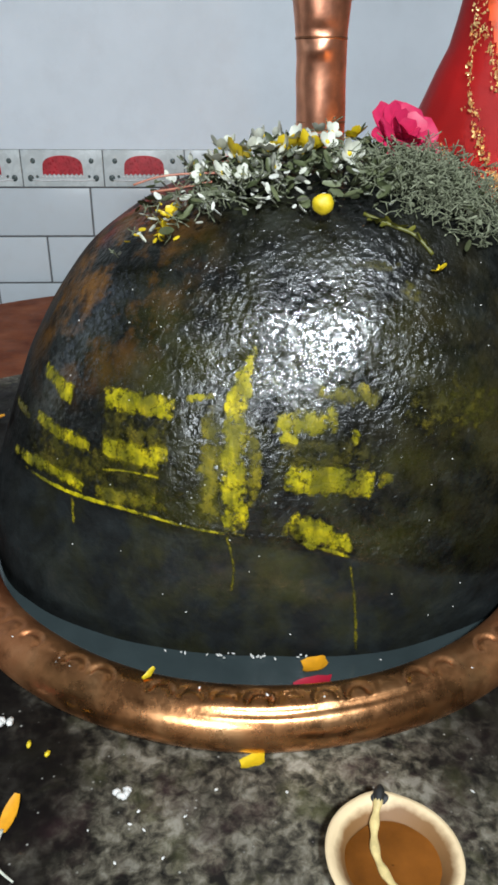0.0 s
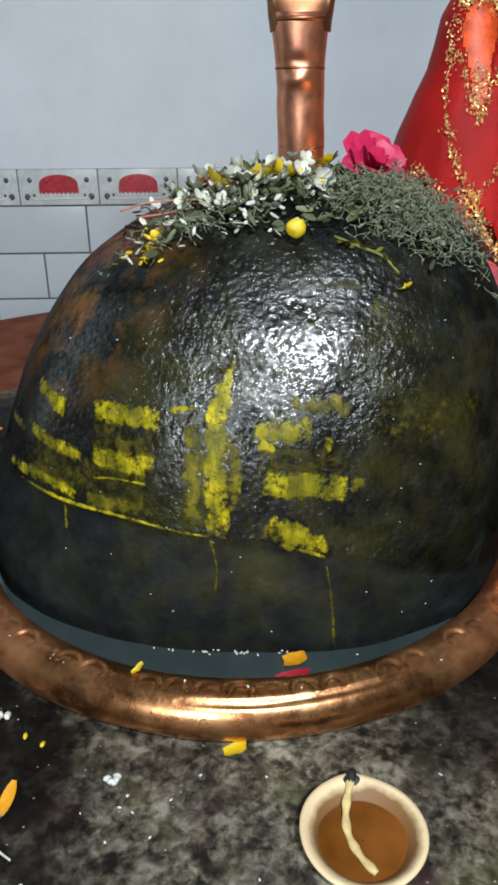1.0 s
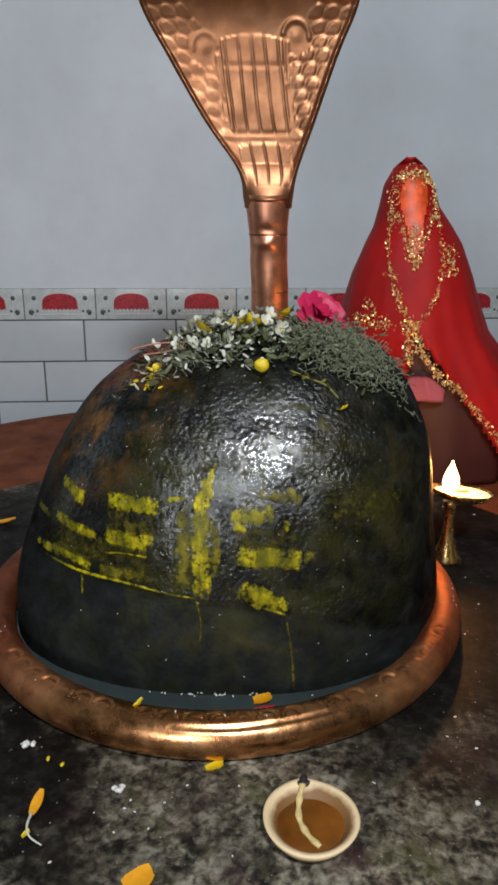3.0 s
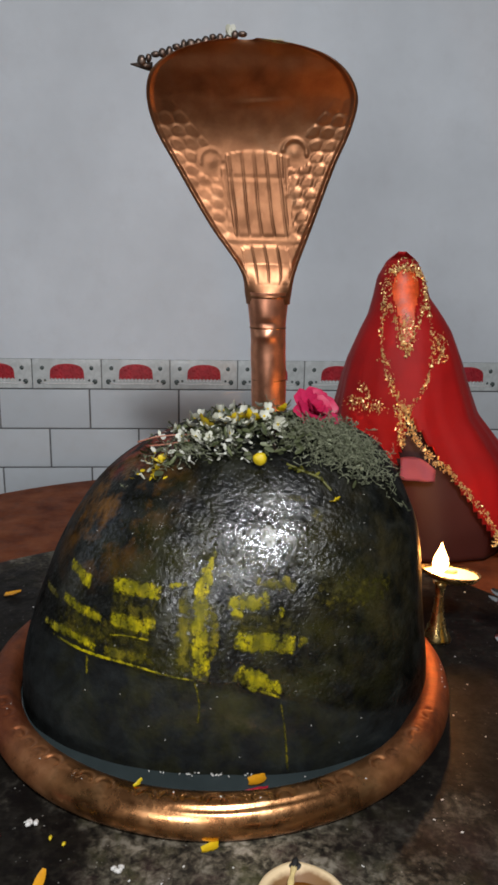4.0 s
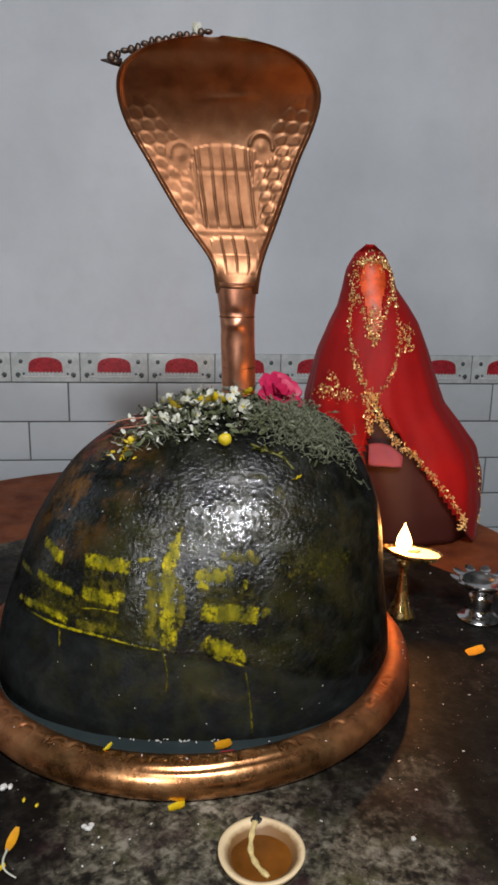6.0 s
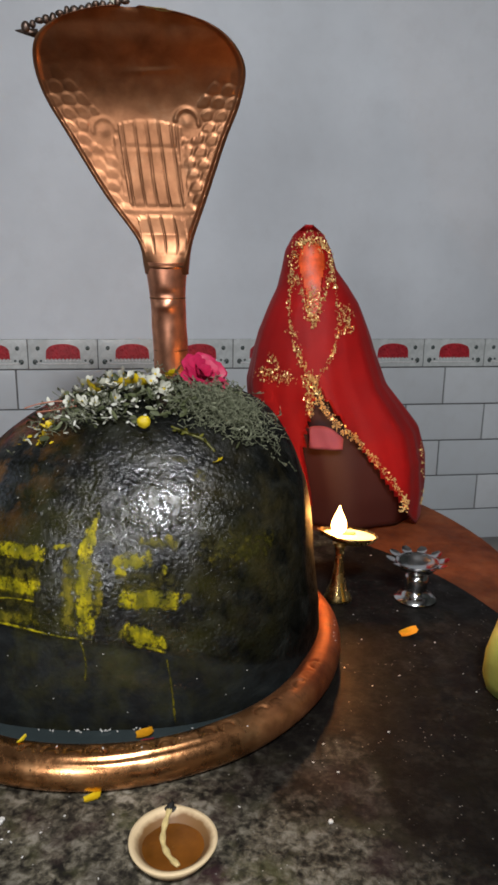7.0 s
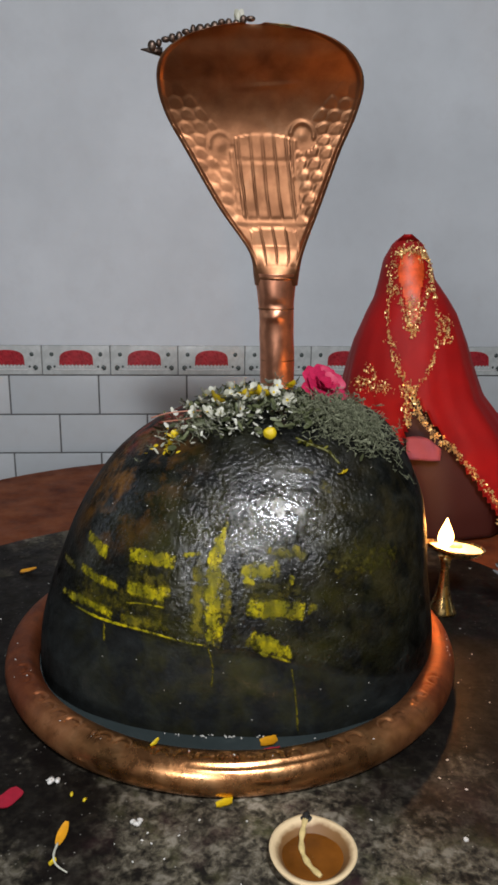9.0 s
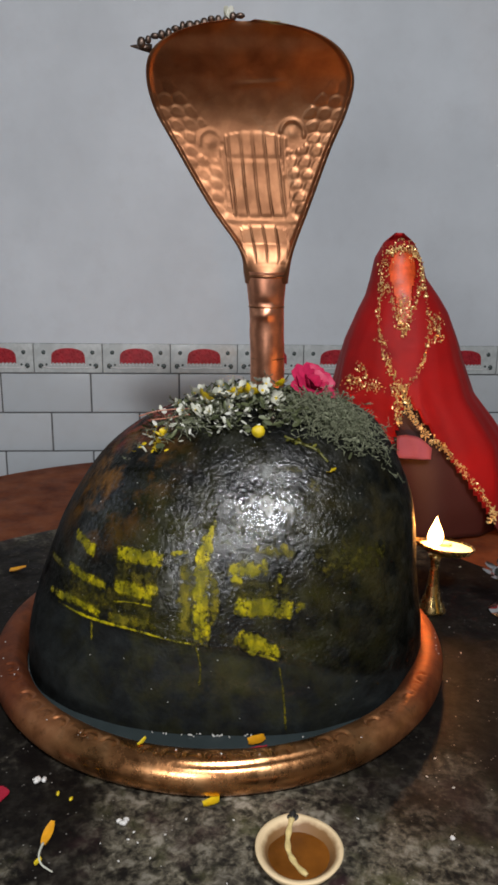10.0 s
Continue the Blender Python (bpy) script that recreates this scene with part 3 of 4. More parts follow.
def stroke(points, widths, thin=False, label="", ragged=0.34, n=None, name="paste_stroke"):
    """A smear of paste laid on the stone along points (x, z)."""
    line = curve([(x, 0, z) for x, z in points], n or max(8, 10 * len(points)))
    k = len(line)
    rng = random.Random(int(1e4 * abs(points[0][0]) + 1e3 * points[0][1]))
    bm, rows = bmesh.new(), []
    for i, p in enumerate(line):
        f = i / (k - 1)
        d = (line[min(i + 1, k - 1)] - line[max(i - 1, 0)]).normalized()
        nrm = Vector((-d.z, 0, d.x))
        u = f * (len(widths) - 1)
        j = min(int(u), len(widths) - 2)
        w = widths[j] + (widths[j + 1] - widths[j]) * (u - j)
        w *= min(1.0, 0.7 + 6 * min(f, 1 - f)) * 1.12
        lo, hi = (w * 0.58 * (1 + ragged * noise.noise(Vector((p.x * 160, side, p.z * 160)))) for side in (2.0, 9.0))
        row = []
        for v in range(9):
            s = v / 8
            q = p + nrm * (-lo + (lo + hi) * s)
            row.append(stone_front(q.x, q.z, 0.0003 + 0.0006 * math.sin(math.pi * s) ** 0.5))
        rows.append(row)
    vs = sheet(bm, [list(reversed(r)) for r in rows])
    spot = {v: (i / 8, j / (k - 1)) for j, r in enumerate(vs) for i, v in enumerate(r)}
    uv = bm.loops.layers.uv.new("smear")
    for f in bm.faces:
        for l in f.loops:
            l[uv].uv = spot[l.vert]
    bmesh.ops.recalc_face_normals(bm, faces=bm.faces)
    return part(name, bm, (PASTE, PASTE_THIN, PASTE_WASH)[int(thin)], lingam, label)


stroke([(-0.003, 0.249), (-0.013, 0.218), (-0.017, 0.18), (-0.014, 0.117)], [0.004, 0.013, 0.016, 0.014], label="upright band of thick yellow turmeric")
stroke([(-0.032, 0.212), (-0.033, 0.18), (-0.033, 0.127)], [0.012, 0.014, 0.014], True)
stroke([(-0.005, 0.20), (-0.001, 0.17), (-0.003, 0.14)], [0.006, 0.010, 0.006], True)
stroke([(-0.173, 0.208), (-0.142, 0.199)], [0.009, 0.012])
stroke([(-0.114, 0.205), (-0.085, 0.207), (-0.057, 0.207)], [0.013, 0.014, 0.012])
stroke([(-0.050, 0.214), (-0.030, 0.217)], [0.004, 0.004])
stroke([(-0.180, 0.174), (-0.150, 0.170), (-0.124, 0.167)], [0.008, 0.010, 0.009])
stroke([(-0.116, 0.170), (-0.062, 0.173)], [0.016, 0.015])
stroke([(-0.206, 0.137), (-0.165, 0.141), (-0.131, 0.137)], [0.005, 0.010, 0.009])
stroke([(-0.124, 0.137), (-0.062, 0.140)], [0.014, 0.013], True)
stroke([(-0.213, 0.167), (-0.187, 0.169)], [0.005, 0.007], True)
stroke([(-0.190, 0.131), (-0.147, 0.129), (-0.094, 0.129), (-0.021, 0.120)], [0.002, 0.003, 0.0026, 0.002], label="thin bright line of turmeric")
stroke([(-0.118, 0.154), (-0.092, 0.158), (-0.068, 0.158)], [0.003, 0.002, 0.003])
stroke([(0.010, 0.201), (0.056, 0.204)], [0.013, 0.015])
stroke([(0.040, 0.219), (0.072, 0.220), (0.084, 0.212)], [0.012, 0.012, 0.008], True)
stroke([(0.015, 0.193), (0.029, 0.190)], [0.008, 0.007])
stroke([(0.066, 0.199), (0.071, 0.186)], [0.006, 0.006])
stroke([(0.019, 0.163), (0.05, 0.161), (0.085, 0.156)], [0.017, 0.019, 0.018])
stroke([(0.086, 0.160), (0.098, 0.160)], [0.012, 0.006], True)
stroke([(0.021, 0.130), (0.045, 0.119), (0.072, 0.106)], [0.017, 0.019, 0.012])
stroke([(0.030, 0.114), (0.071, 0.100)], [0.0025, 0.003])
stroke([(0.070, 0.098), (0.075, 0.065), (0.079, 0.012)], [0.0025, 0.002, 0.0025], True, name="paste_drip")
stroke([(-0.021, 0.119), (-0.016, 0.094), (-0.018, 0.071)], [0.002, 0.002, 0.002], True, name="paste_drip")
stroke([(-0.143, 0.127), (-0.143, 0.105)], [0.004, 0.002], True, name="paste_drip")
stroke([(-0.19, 0.155), (-0.12, 0.152), (-0.05, 0.156)], [0.030, 0.040, 0.035], 2)
stroke([(-0.12, 0.188), (-0.06, 0.190)], [0.022, 0.022], 2)
stroke([(0.01, 0.182), (0.09, 0.180)], [0.02, 0.024], 2)
stroke([(0.10, 0.215), (0.15, 0.205), (0.19, 0.20)], [0.03, 0.035, 0.03], 2)
stroke([(0.098, 0.286), (0.112, 0.276)], [0.010, 0.008], 2)
stroke([(0.060, 0.300), (0.100, 0.296)], [0.006, 0.006], 2)

# ---- copper serpent: a coil round the stone, a neck and a spread hood ----
RC, RR, TUBE = Vector((-0.005, 0.629)), 0.277, 0.0215
serpent = thing("copper_serpent", "beaten copper cobra coiled round the stone, hood spread", "serpent ornament", (0.05, 0.9, 0.0))


def coil():
    bm, rows, n, seg = bmesh.new(), [], 1500, 60
    step = 0.0225
    for i in range(n):
        t = 2 * math.pi * i / n
        w = TUBE * (1 + 0.02 * math.sin(3 * t + 1) + 0.012 * math.sin(11 * t))
        mark, u = divmod(t * RR, step)
        u -= step / 2
        deep = 0.55 + 0.45 * math.sin(mark * 2.3) if 3.55 < t < 5.85 else 0.0
        seam = max(0.0, math.sin(5.0 * t + 2.2)) ** 0.5 if 4.1 < t < 5.4 else 0.0
        row = []
        for k in range(seg):
            a = 2 * math.pi * k / seg
            # crescents pressed into the upper inner side, a split seam along the crest
            v = (a - math.radians(84)) * TUBE
            d = 0.0
            if -0.003 < v < 0.012:
                d -= 0.0030 * deep * math.exp(-((math.hypot(u, v + 0.002) - 0.0080) / 0.0019) ** 2)
            s = (a - math.radians(57 + 3 * math.sin(t * 9))) / math.radians(4.5)
            d -= 0.0022 * math.exp(-s * s) * seam
            rr = w + d
            row.append((RC.x + (RR + rr * math.cos(a)) * math.cos(t), RC.y + (RR + rr * math.cos(a)) * math.sin(t), TUBE + rr * math.sin(a)))
        rows.append(row)
    sheet(bm, rows, close_u=True, close_v=True)
    return bm


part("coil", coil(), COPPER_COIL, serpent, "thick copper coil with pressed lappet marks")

# height, centre x, half width, y of the front
HOOD_ROWS = [(0.487, 0.0500, 0.0330, 0.862), (0.500, 0.0495, 0.0345, 0.860), (0.537, 0.0485, 0.0415, 0.858), (0.598, 0.0370, 0.0742, 0.857), (0.676, 0.0265, 0.1114, 0.852), (0.7244, 0.0225, 0.1349, 0.840),
             (0.761, 0.0215, 0.1412, 0.815), (0.786, 0.0182, 0.1266, 0.785), (0.803, 0.0174, 0.0967, 0.770), (0.812, 0.0155, 0.0572, 0.760), (0.8165, 0.0128, 0.0190, 0.757)]


def hood_at(u):
    i = min(int(u), len(HOOD_ROWS) - 2)
    f = u - i
    p = [HOOD_ROWS[max(i - 1, 0)], HOOD_ROWS[i], HOOD_ROWS[i + 1], HOOD_ROWS[min(i + 2, len(HOOD_ROWS) - 1)]]
    return [0.5 * (2 * b + (c - a) * f + (2 * a - 5 * b + 4 * c - d) * f * f + (3 * b - a - 3 * c + d) * f ** 3) for a, b, c, d in zip(*p)]


def bump_ring(r, radius, width):
    return math.exp(-((r - radius) / width) ** 2)


def emboss(x, z, half, dx):
    """Pressed relief on the hood's face: ribs, scrolls and scales."""
    h, ax, inset = 0.0, abs(dx), half - abs(dx)
    lower, upper = 0.516 < z < 0.572 - 5 * dx * dx, 0.584 < z < 0.700 - 4 * dx * dx
    reach = 0.040 if upper else 0.034
    if (lower or upper) and ax < min(reach, half - 0.008):
        # flat raised staves with narrow gaps
        s = abs((dx / 0.0175 + 0.12 * noise.noise(Vector((dx * 20, 2.0, z * 14)))) % 1.0 - 0.5)
        ends = 0.4 + 0.6 * min(1.0, min(abs(z - q) for q in (0.516, 0.572, 0.584, 0.664, 0.700)) / 0.004)
        h += 0.0017 * min(1.0, (0.5 - s) / 0.14) ** 0.7 * ends
    for sx, cz, cx in ((-1, 0.684, 0.060), (1, 0.698, 0.058)):
        ex, ez = dx - sx * cx, z - cz
        r, t = math.hypot(ex, ez), math.atan2(ez, sx * ex)
        if t > -0.3:
            h += 0.0019 * bump_ring(r, 0.0165, 0.0030) * (0.5 + 0.5 * (sx > 0))
        h += 0.0012 * bump_ring(r, 0.0, 0.007)
        # the scroll's stalk runs down along the ribs
        if cz - 0.060 < z < cz - 0.006:
            h += 0.0012 * math.exp(-((sx * dx - 0.046 + 0.10 * (cz - z) ** 2 * 10) / 0.0030) ** 2)
    clear = min(math.hypot(dx - 0.058, z - 0.698), math.hypot(dx + 0.060, z - 0.684)) > 0.0225
    reach_in = 0.047 + 0.9 * max(0.0, z - 0.690)
    if 0.530 < z < 0.760 and ax > (reach_in if z > 0.60 else 0.036) and inset > 0.004 and clear:
        # overlapping scales, rounded below and sharp at the upper lip
        v = (z + 0.10 * ax + 0.003 * noise.noise(Vector((dx * 30, 9.0, z * 30)))) / 0.0165
        row = math.floor(v)
        fx, fz = (((half - ax) / 0.0205 + 0.5 * (row % 2)) % 1) - 0.5, v - row
        d = math.hypot(fx * 1.2, fz - 0.34)
        h += 0.0023 * min(1.0, (ax - 0.034) / 0.02) * min(1.0, max(0.0, 0.62 - d) / 0.22) * (0.35 + 0.65 * fz) * (0.62 if dx < 0 else 1.0)
    if inset > 0.006:
        h += 0.0009 * math.exp(-((z - 0.578) / 0.0035) ** 2)
    # a pinched crease across the dark brow of the hood
    h += 0.0030 * math.exp(-((z - 0.757 - 0.06 * dx) / 0.003) ** 2) * math.exp(-((dx - 0.02) / 0.035) ** 2) * 2.0
    fade = min(1.0, max(0.0, (0.765 - z) / 0.03))
    worn = 0.80 + 0.45 * noise.noise(Vector((dx * 22, 3.0, z * 22)))
    worn *= 0.72 + 0.28 * min(1.0, max(0.0, 0.5 + dx * 9))
    return 1.35 * h * fade * max(0.25, worn) + (0.0030 + 0.0012 * (dx > 0)) * math.exp(-((inset - 0.0045) / 0.0032) ** 2) + 0.0010 * noise.noise(Vector((dx * 38, 7.0, z * 38)))


def hood():
    bm, front, back, nj, ni = bmesh.new(), [], [], 260, 210
    for j in range(nj + 1):
        z, cx, half, y = hood_at((len(HOOD_ROWS) - 1) * j / nj * 0.99999)
        spread = min(1.0, max(0.0, (z - 0.495) / 0.05))
        y -= 0.012 * spread
        fr, bk = [], []
        for i in range(ni + 1):
            u = -1 + 2 * i / ni
            s = math.copysign(abs(u) ** 0.92, u)
            dx = half * s
            e = math.sqrt(max(0.0, 1 - s * s))
            flat = 0.007 * spread * (1 - s * s) - (1 - spread) * half * 0.85 * e
            fr.append((cx + dx, y + flat - emboss(cx + dx, z, half, dx) * spread, z))
            bk.append((cx + dx, y + 0.010 * spread + flat * spread + (0.004 + 0.024 * e) * spread + (1 - spread) * half * 0.85 * e, z))
        front.append(fr)
        back.append(bk)
    sheet(bm, front)
    sheet(bm, [list(reversed(r)) for r in back])
    # rim between the two shells
    ring_f = [r[0] for r in front] + front[-1][1:-1] + [r[-1] for r in reversed(front)] + list(reversed(front[0][1:-1]))
    ring_b = [r[0] for r in back] + back[-1][1:-1] + [r[-1] for r in reversed(back)] + list(reversed(back[0][1:-1]))
    sheet(bm, [ring_b, ring_f], close_u=True)
    bmesh.ops.remove_doubles(bm, verts=bm.verts, dist=0.00005)
    bmesh.ops.recalc_face_normals(bm, faces=bm.faces)
    return bm


part("hood", hood(), COPPER, serpent, "spread copper hood pressed with ribs, scrolls and scales")
bm = bmesh.new()
pts = curve([(0.062, 0.905, 0.03), (0.058, 0.885, 0.20), (0.0545, 0.872, 0.346), (0.0505, 0.862, 0.452), (0.0498, 0.860, 0.505)], 26)
tube(bm, curve(pts, 104), [0.030 - 0.0035 * min(1, i / 56) + 0.005 * max(0, (i - 72) / 28) for i in range(104)], 48)
for v in bm.verts:
    # hammered dents and the lapped joints of the sheet
    v.co.y -= 0.0040 * math.exp(-((v.co.z - 0.441) / 0.007) ** 2) * math.exp(-((v.co.x - 0.047) / 0.014) ** 2)
    v.co.y += 0.0030 * math.exp(-((v.co.z - 0.458) / 0.007) ** 2) * math.exp(-((v.co.x - 0.049) / 0.014) ** 2)
    v.co += Vector((noise.noise(v.co * 30), noise.noise(v.co * 30 + Vector((4, 0, 0))), 0)) * 0.0016
part("neck", bm, COPPER_NECK, serpent, "round copper neck, dented")
for z, x, y, r, h in ((0.452, 0.0505, 0.862, 0.0272, 0.002), (0.498, 0.0497, 0.8605, 0.0318, 0.003), (0.372, 0.054, 0.870, 0.0266, 0.0015)):
    bm = bmesh.new()
    lathe(bm, [(r - 0.002, -h), (r + 0.0002, -h * 0.6), (r + 0.0007, 0.0), (r + 0.0002, h * 0.6), (r - 0.002, h)], 30, (x, y, z))
    part("collar", bm, COPPER, serpent)
rng = random.Random(5)
for i in range(15):
    f = i / 14
    x = -0.121 + 0.130 * f
    z = 0.796 + 0.025 * math.sin(f * 1.55) + rng.uniform(-0.002, 0.002)
    bm = bmesh.new()
    bmesh.ops.create_icosphere(bm, subdivisions=2, radius=0.0050, matrix=Matrix.Translation((x, 0.752 + 0.022 * (1 - f) + rng.uniform(-0.003, 0.003), z)) @ Matrix.Diagonal((rng.uniform(0.8, 1.3), 1, rng.uniform(0.7, 1.5), 1)))
    part("rim_bead", bm, SILVER, serpent)
bm = bmesh.new()
tube(bm, [(-0.111, 0.800, 0.795), (-0.123, 0.797, 0.796), (-0.139, 0.795, 0.797)], [0.006, 0.0045, 0.0008], 8)
part("rim_spike", bm, SILVER, serpent)

# ---- water round the foot of the stone ----
bm = bmesh.new()
sheet(bm, [[(RC.x + r * math.cos(a), RC.y + r * math.sin(a), 0.012) for a in (2 * math.pi * i / 96 for i in range(96))] for r in (0.10, 0.18, 0.245, 0.270)], close_u=True)
bmesh.ops.recalc_face_normals(bm, faces=bm.faces)
tagged(link("water", bm, WATER), "shallow milky grey water held by the copper coil", "water", kind="structure")

# ---- the draped statue and its cloths ----
# height, left, right, half depth
SHAWL_ROWS = [(0.0, 0.235, 0.556, 0.150), (0.06, 0.225, 0.561, 0.150), (0.12, 0.212, 0.556, 0.146), (0.18, 0.200, 0.539, 0.138), (0.225, 0.192, 0.505, 0.128), (0.27, 0.188, 0.468, 0.118),
              (0.337, 0.200, 0.440, 0.104), (0.37, 0.208, 0.428, 0.096), (0.425, 0.230, 0.404, 0.082), (0.455, 0.244, 0.384, 0.070), (0.49, 0.252, 0.357, 0.058), (0.525, 0.258, 0.346, 0.050),
              (0.555, 0.274, 0.330, 0.034), (0.574, 0.297, 0.307, 0.008)]
STATUE_Y = 1.165


def shawl_at(z):
    for a, b in zip(SHAWL_ROWS, SHAWL_ROWS[1:]):
        if z <= b[0]:
            f = (z - a[0]) / (b[0] - a[0])
            return [p + (q - p) * f for p, q in zip(a, b)]
    return list(SHAWL_ROWS[-1])


def shawl_point(z, a, grow=1.0):
    _, l, r, d = shawl_at(z)
    cx, hw = (l + r) / 2, (r - l) / 2
    fold = 1 + (0.020 * math.sin(7 * a + 6 * z) + 0.009 * math.sin(19 * a - 9 * z + 1) + 0.05 * noise.noise(Vector((math.cos(a) * 2.2, math.sin(a) * 2.2, z * 5)))) * min(1.0, max(0.0, (0.50 - z) / 0.25))
    return Vector((cx + hw * grow * fold * math.cos(a), STATUE_Y + d * grow * fold * math.sin(a), z))


def shawl_front(x, z, off=0.0):
    _, l, r, d = shawl_at(z)
    c = max(-0.98, min(0.98, (x - (l + r) / 2) / ((r - l) / 2)))
    a = -math.acos(c)
    return shawl_point(z, a) + Vector((0, -off, 0))


def draped():
    bm, rows, seg, n = bmesh.new(), [], 120, 90
    zs = [0.572 * j / n for j in range(n + 1)]
    rows = [[shawl_point(z, 2 * math.pi * i / seg) for i in range(seg)] for z in zs]

    def open_front(j, i):
        p = rows[j][i]
        if p.y > STATUE_Y - 0.01:
            return False
        face = ((p.x - 0.303) / 0.025) ** 2 + ((p.z - 0.500) / 0.040) ** 2 < 1
        throat = 0.395 < p.z < 0.490 and abs(p.x - 0.304) < 0.004 + 0.018 * (p.z - 0.395) / 0.095
        crown = p.z > 0.553
        hem = 0.281 - (p.x - 0.307) * 1.33
        return face or throat or crown or (p.z < hem and p.x > 0.297 + 0.008 * math.sin(p.z * 30))

    sheet(bm, rows, close_u=True, skip=open_front)
    bmesh.ops.solidify(bm, geom=list(bm.faces), thickness=0.0022)
    return bm


shawl = thing("red_shawl", "bright red satin shawl with gold tinsel, draped over the statue", "shawl", (0.39, STATUE_Y, 0.0))
part("shawl_cloth", draped(), RED_CLOTH, shawl, "red satin hanging in folds")

# the statue itself: one plain shape, vermilion above, dressed below
bm = bmesh.new()
zs = [0.004 + 0.545 * j / 60 for j in range(61)]
vs = sheet(bm, [[shawl_point(z, 2 * math.pi * i / 48, 0.86 if z < 0.40 else 0.93) for i in range(48)] for z in zs], close_u=True)
bm.faces.new(list(reversed(vs[0])))
bm.faces.new(vs[-1])
for f in bm.faces:
    f.material_index = 0 if f.calc_center_median().z > 0.36 else 1
bmesh.ops.create_uvsphere(bm, u_segments=20, v_segments=14, radius=1.0, matrix=Matrix.Translation((0.304, STATUE_Y - 0.024, 0.498)) @ Matrix.Diagonal((0.024, 0.027, 0.046, 1)))
tagged(link("statue", bm, (ORANGE_STONE, DRESS)), "small seated statue coated in vermilion, dressed in cloth", "statue")

bm = bmesh.new()
sheet(bm, [[shawl_front(0.300 + 0.062 * u / 12, 0.166 + 0.040 * v / 8 - 0.018 * (u / 12) * (v / 8) + 0.012 * (v / 8) * math.sin(math.pi * u / 12), 0.002 + 0.002 * math.sin(u * 0.9 + 0.4 * v)) for u in range(13)] for v in range(9)])
bmesh.ops.solidify(bm, geom=list(bm.faces), thickness=0.003)
tagged(link("pink_cloth", bm, PINK_CLOTH), "small folded pink cloth on the statue's lap", "cloth")


def tinsel(points, width, count, size, seed, name="gold_trim", label=""):
    """A band of crumpled tinsel flakes along a line on the shawl's front."""
    rng, bm = random.Random(seed), bmesh.new()
    line = curve([(x, 0, z) for x, z in points], 40)
    for _ in range(count):
        p = line[rng.randrange(40)]
        x, z = p.x + rng.gauss(0, width / 3.0), p.z + rng.gauss(0, width / 3.0)
        c = shawl_front(x, z, rng.uniform(0.002, 0.007))
        m = Matrix.Translation(c) @ Euler((rng.uniform(0, 6.3), rng.uniform(0, 6.3), rng.uniform(0, 6.3))).to_matrix().to_4x4()
        s, t = size * rng.uniform(0.35, 1.0), size * rng.uniform(0.2, 0.5)
        q = [bm.verts.new(m @ Vector(v)) for v in ((-s, -t, 0), (s, -t, 0.3 * s), (s, t, 0), (-s, t, 0.4 * s), (0, 0, -0.6 * t))]
        bm.faces.new(q[:4])
        for a, b in ((0, 1), (1, 2), (2, 3), (3, 0)):
            bm.faces.new((q[b], q[a], q[4]))
    return tagged(part(name, bm, GOLD, shawl, label, False), kind="stuff")


tinsel([(0.268, 0.470), (0.268, 0.500), (0.276, 0.530), (0.303, 0.545), (0.332, 0.530), (0.341, 0.500), (0.340, 0.470)], 0.011, 190, 0.0032, 1, label="gold tinsel edging round the face")
tinsel([(0.278, 0.534), (0.303, 0.545), (0.328, 0.534)], 0.020, 130, 0.0028, 13)
tinsel([(0.276, 0.476), (0.290, 0.430), (0.305, 0.392)], 0.009, 90, 0.0030, 2)
tinsel([(0.334, 0.476), (0.320, 0.430), (0.305, 0.392)], 0.009, 90, 0.0030, 3)
tinsel([(0.304, 0.455), (0.305, 0.430), (0.305, 0.400)], 0.020, 130, 0.0028, 31)
tinsel([(0.266, 0.470), (0.262, 0.425), (0.264, 0.385)], 0.006, 60, 0.0030, 41, label="fine gold thread hanging from the veil")
tinsel([(0.264, 0.385), (0.274, 0.350), (0.288, 0.318), (0.306, 0.292)], 0.013, 130, 0.0034, 4)
tinsel([(0.346, 0.470), (0.352, 0.420), (0.348, 0.365), (0.332, 0.322), (0.306, 0.292)], 0.007, 130, 0.0030, 5)
tinsel([(0.292, 0.300), (0.298, 0.262), (0.300, 0.226)], 0.013, 110, 0.0034, 42)
tinsel([(0.306, 0.292), (0.322, 0.250), (0.352, 0.212), (0.392, 0.182)], 0.013, 190, 0.0038, 6, label="gold tinsel hem")
tinsel([(0.392, 0.182), (0.440, 0.128), (0.486, 0.066)], 0.008, 130, 0.0034, 7)
tinsel([(0.360, 0.425), (0.370, 0.400), (0.366, 0.380)], 0.022, 100, 0.0030, 8)
tinsel([(0.212, 0.300), (0.235, 0.296), (0.262, 0.292)], 0.024, 120, 0.0032, 9)
tinsel([(0.228, 0.330), (0.240, 0.310)], 0.012, 40, 0.0030, 43)
tinsel([(0.540, 0.150), (0.548, 0.090), (0.546, 0.030)], 0.007, 50, 0.0028, 11)
rng = random.Random(12)
bm = bmesh.new()
for i in range(40):
    grain(bm, shawl_front(0.484 + rng.gauss(0, 0.004), 0.072 - 0.03 * rng.random(), 0.008 + 0.006 * rng.random()), 0.007, 0.004, rng)
part("tassel", bm, GOLD, shawl, "small gold tassel at the corner of the hem")

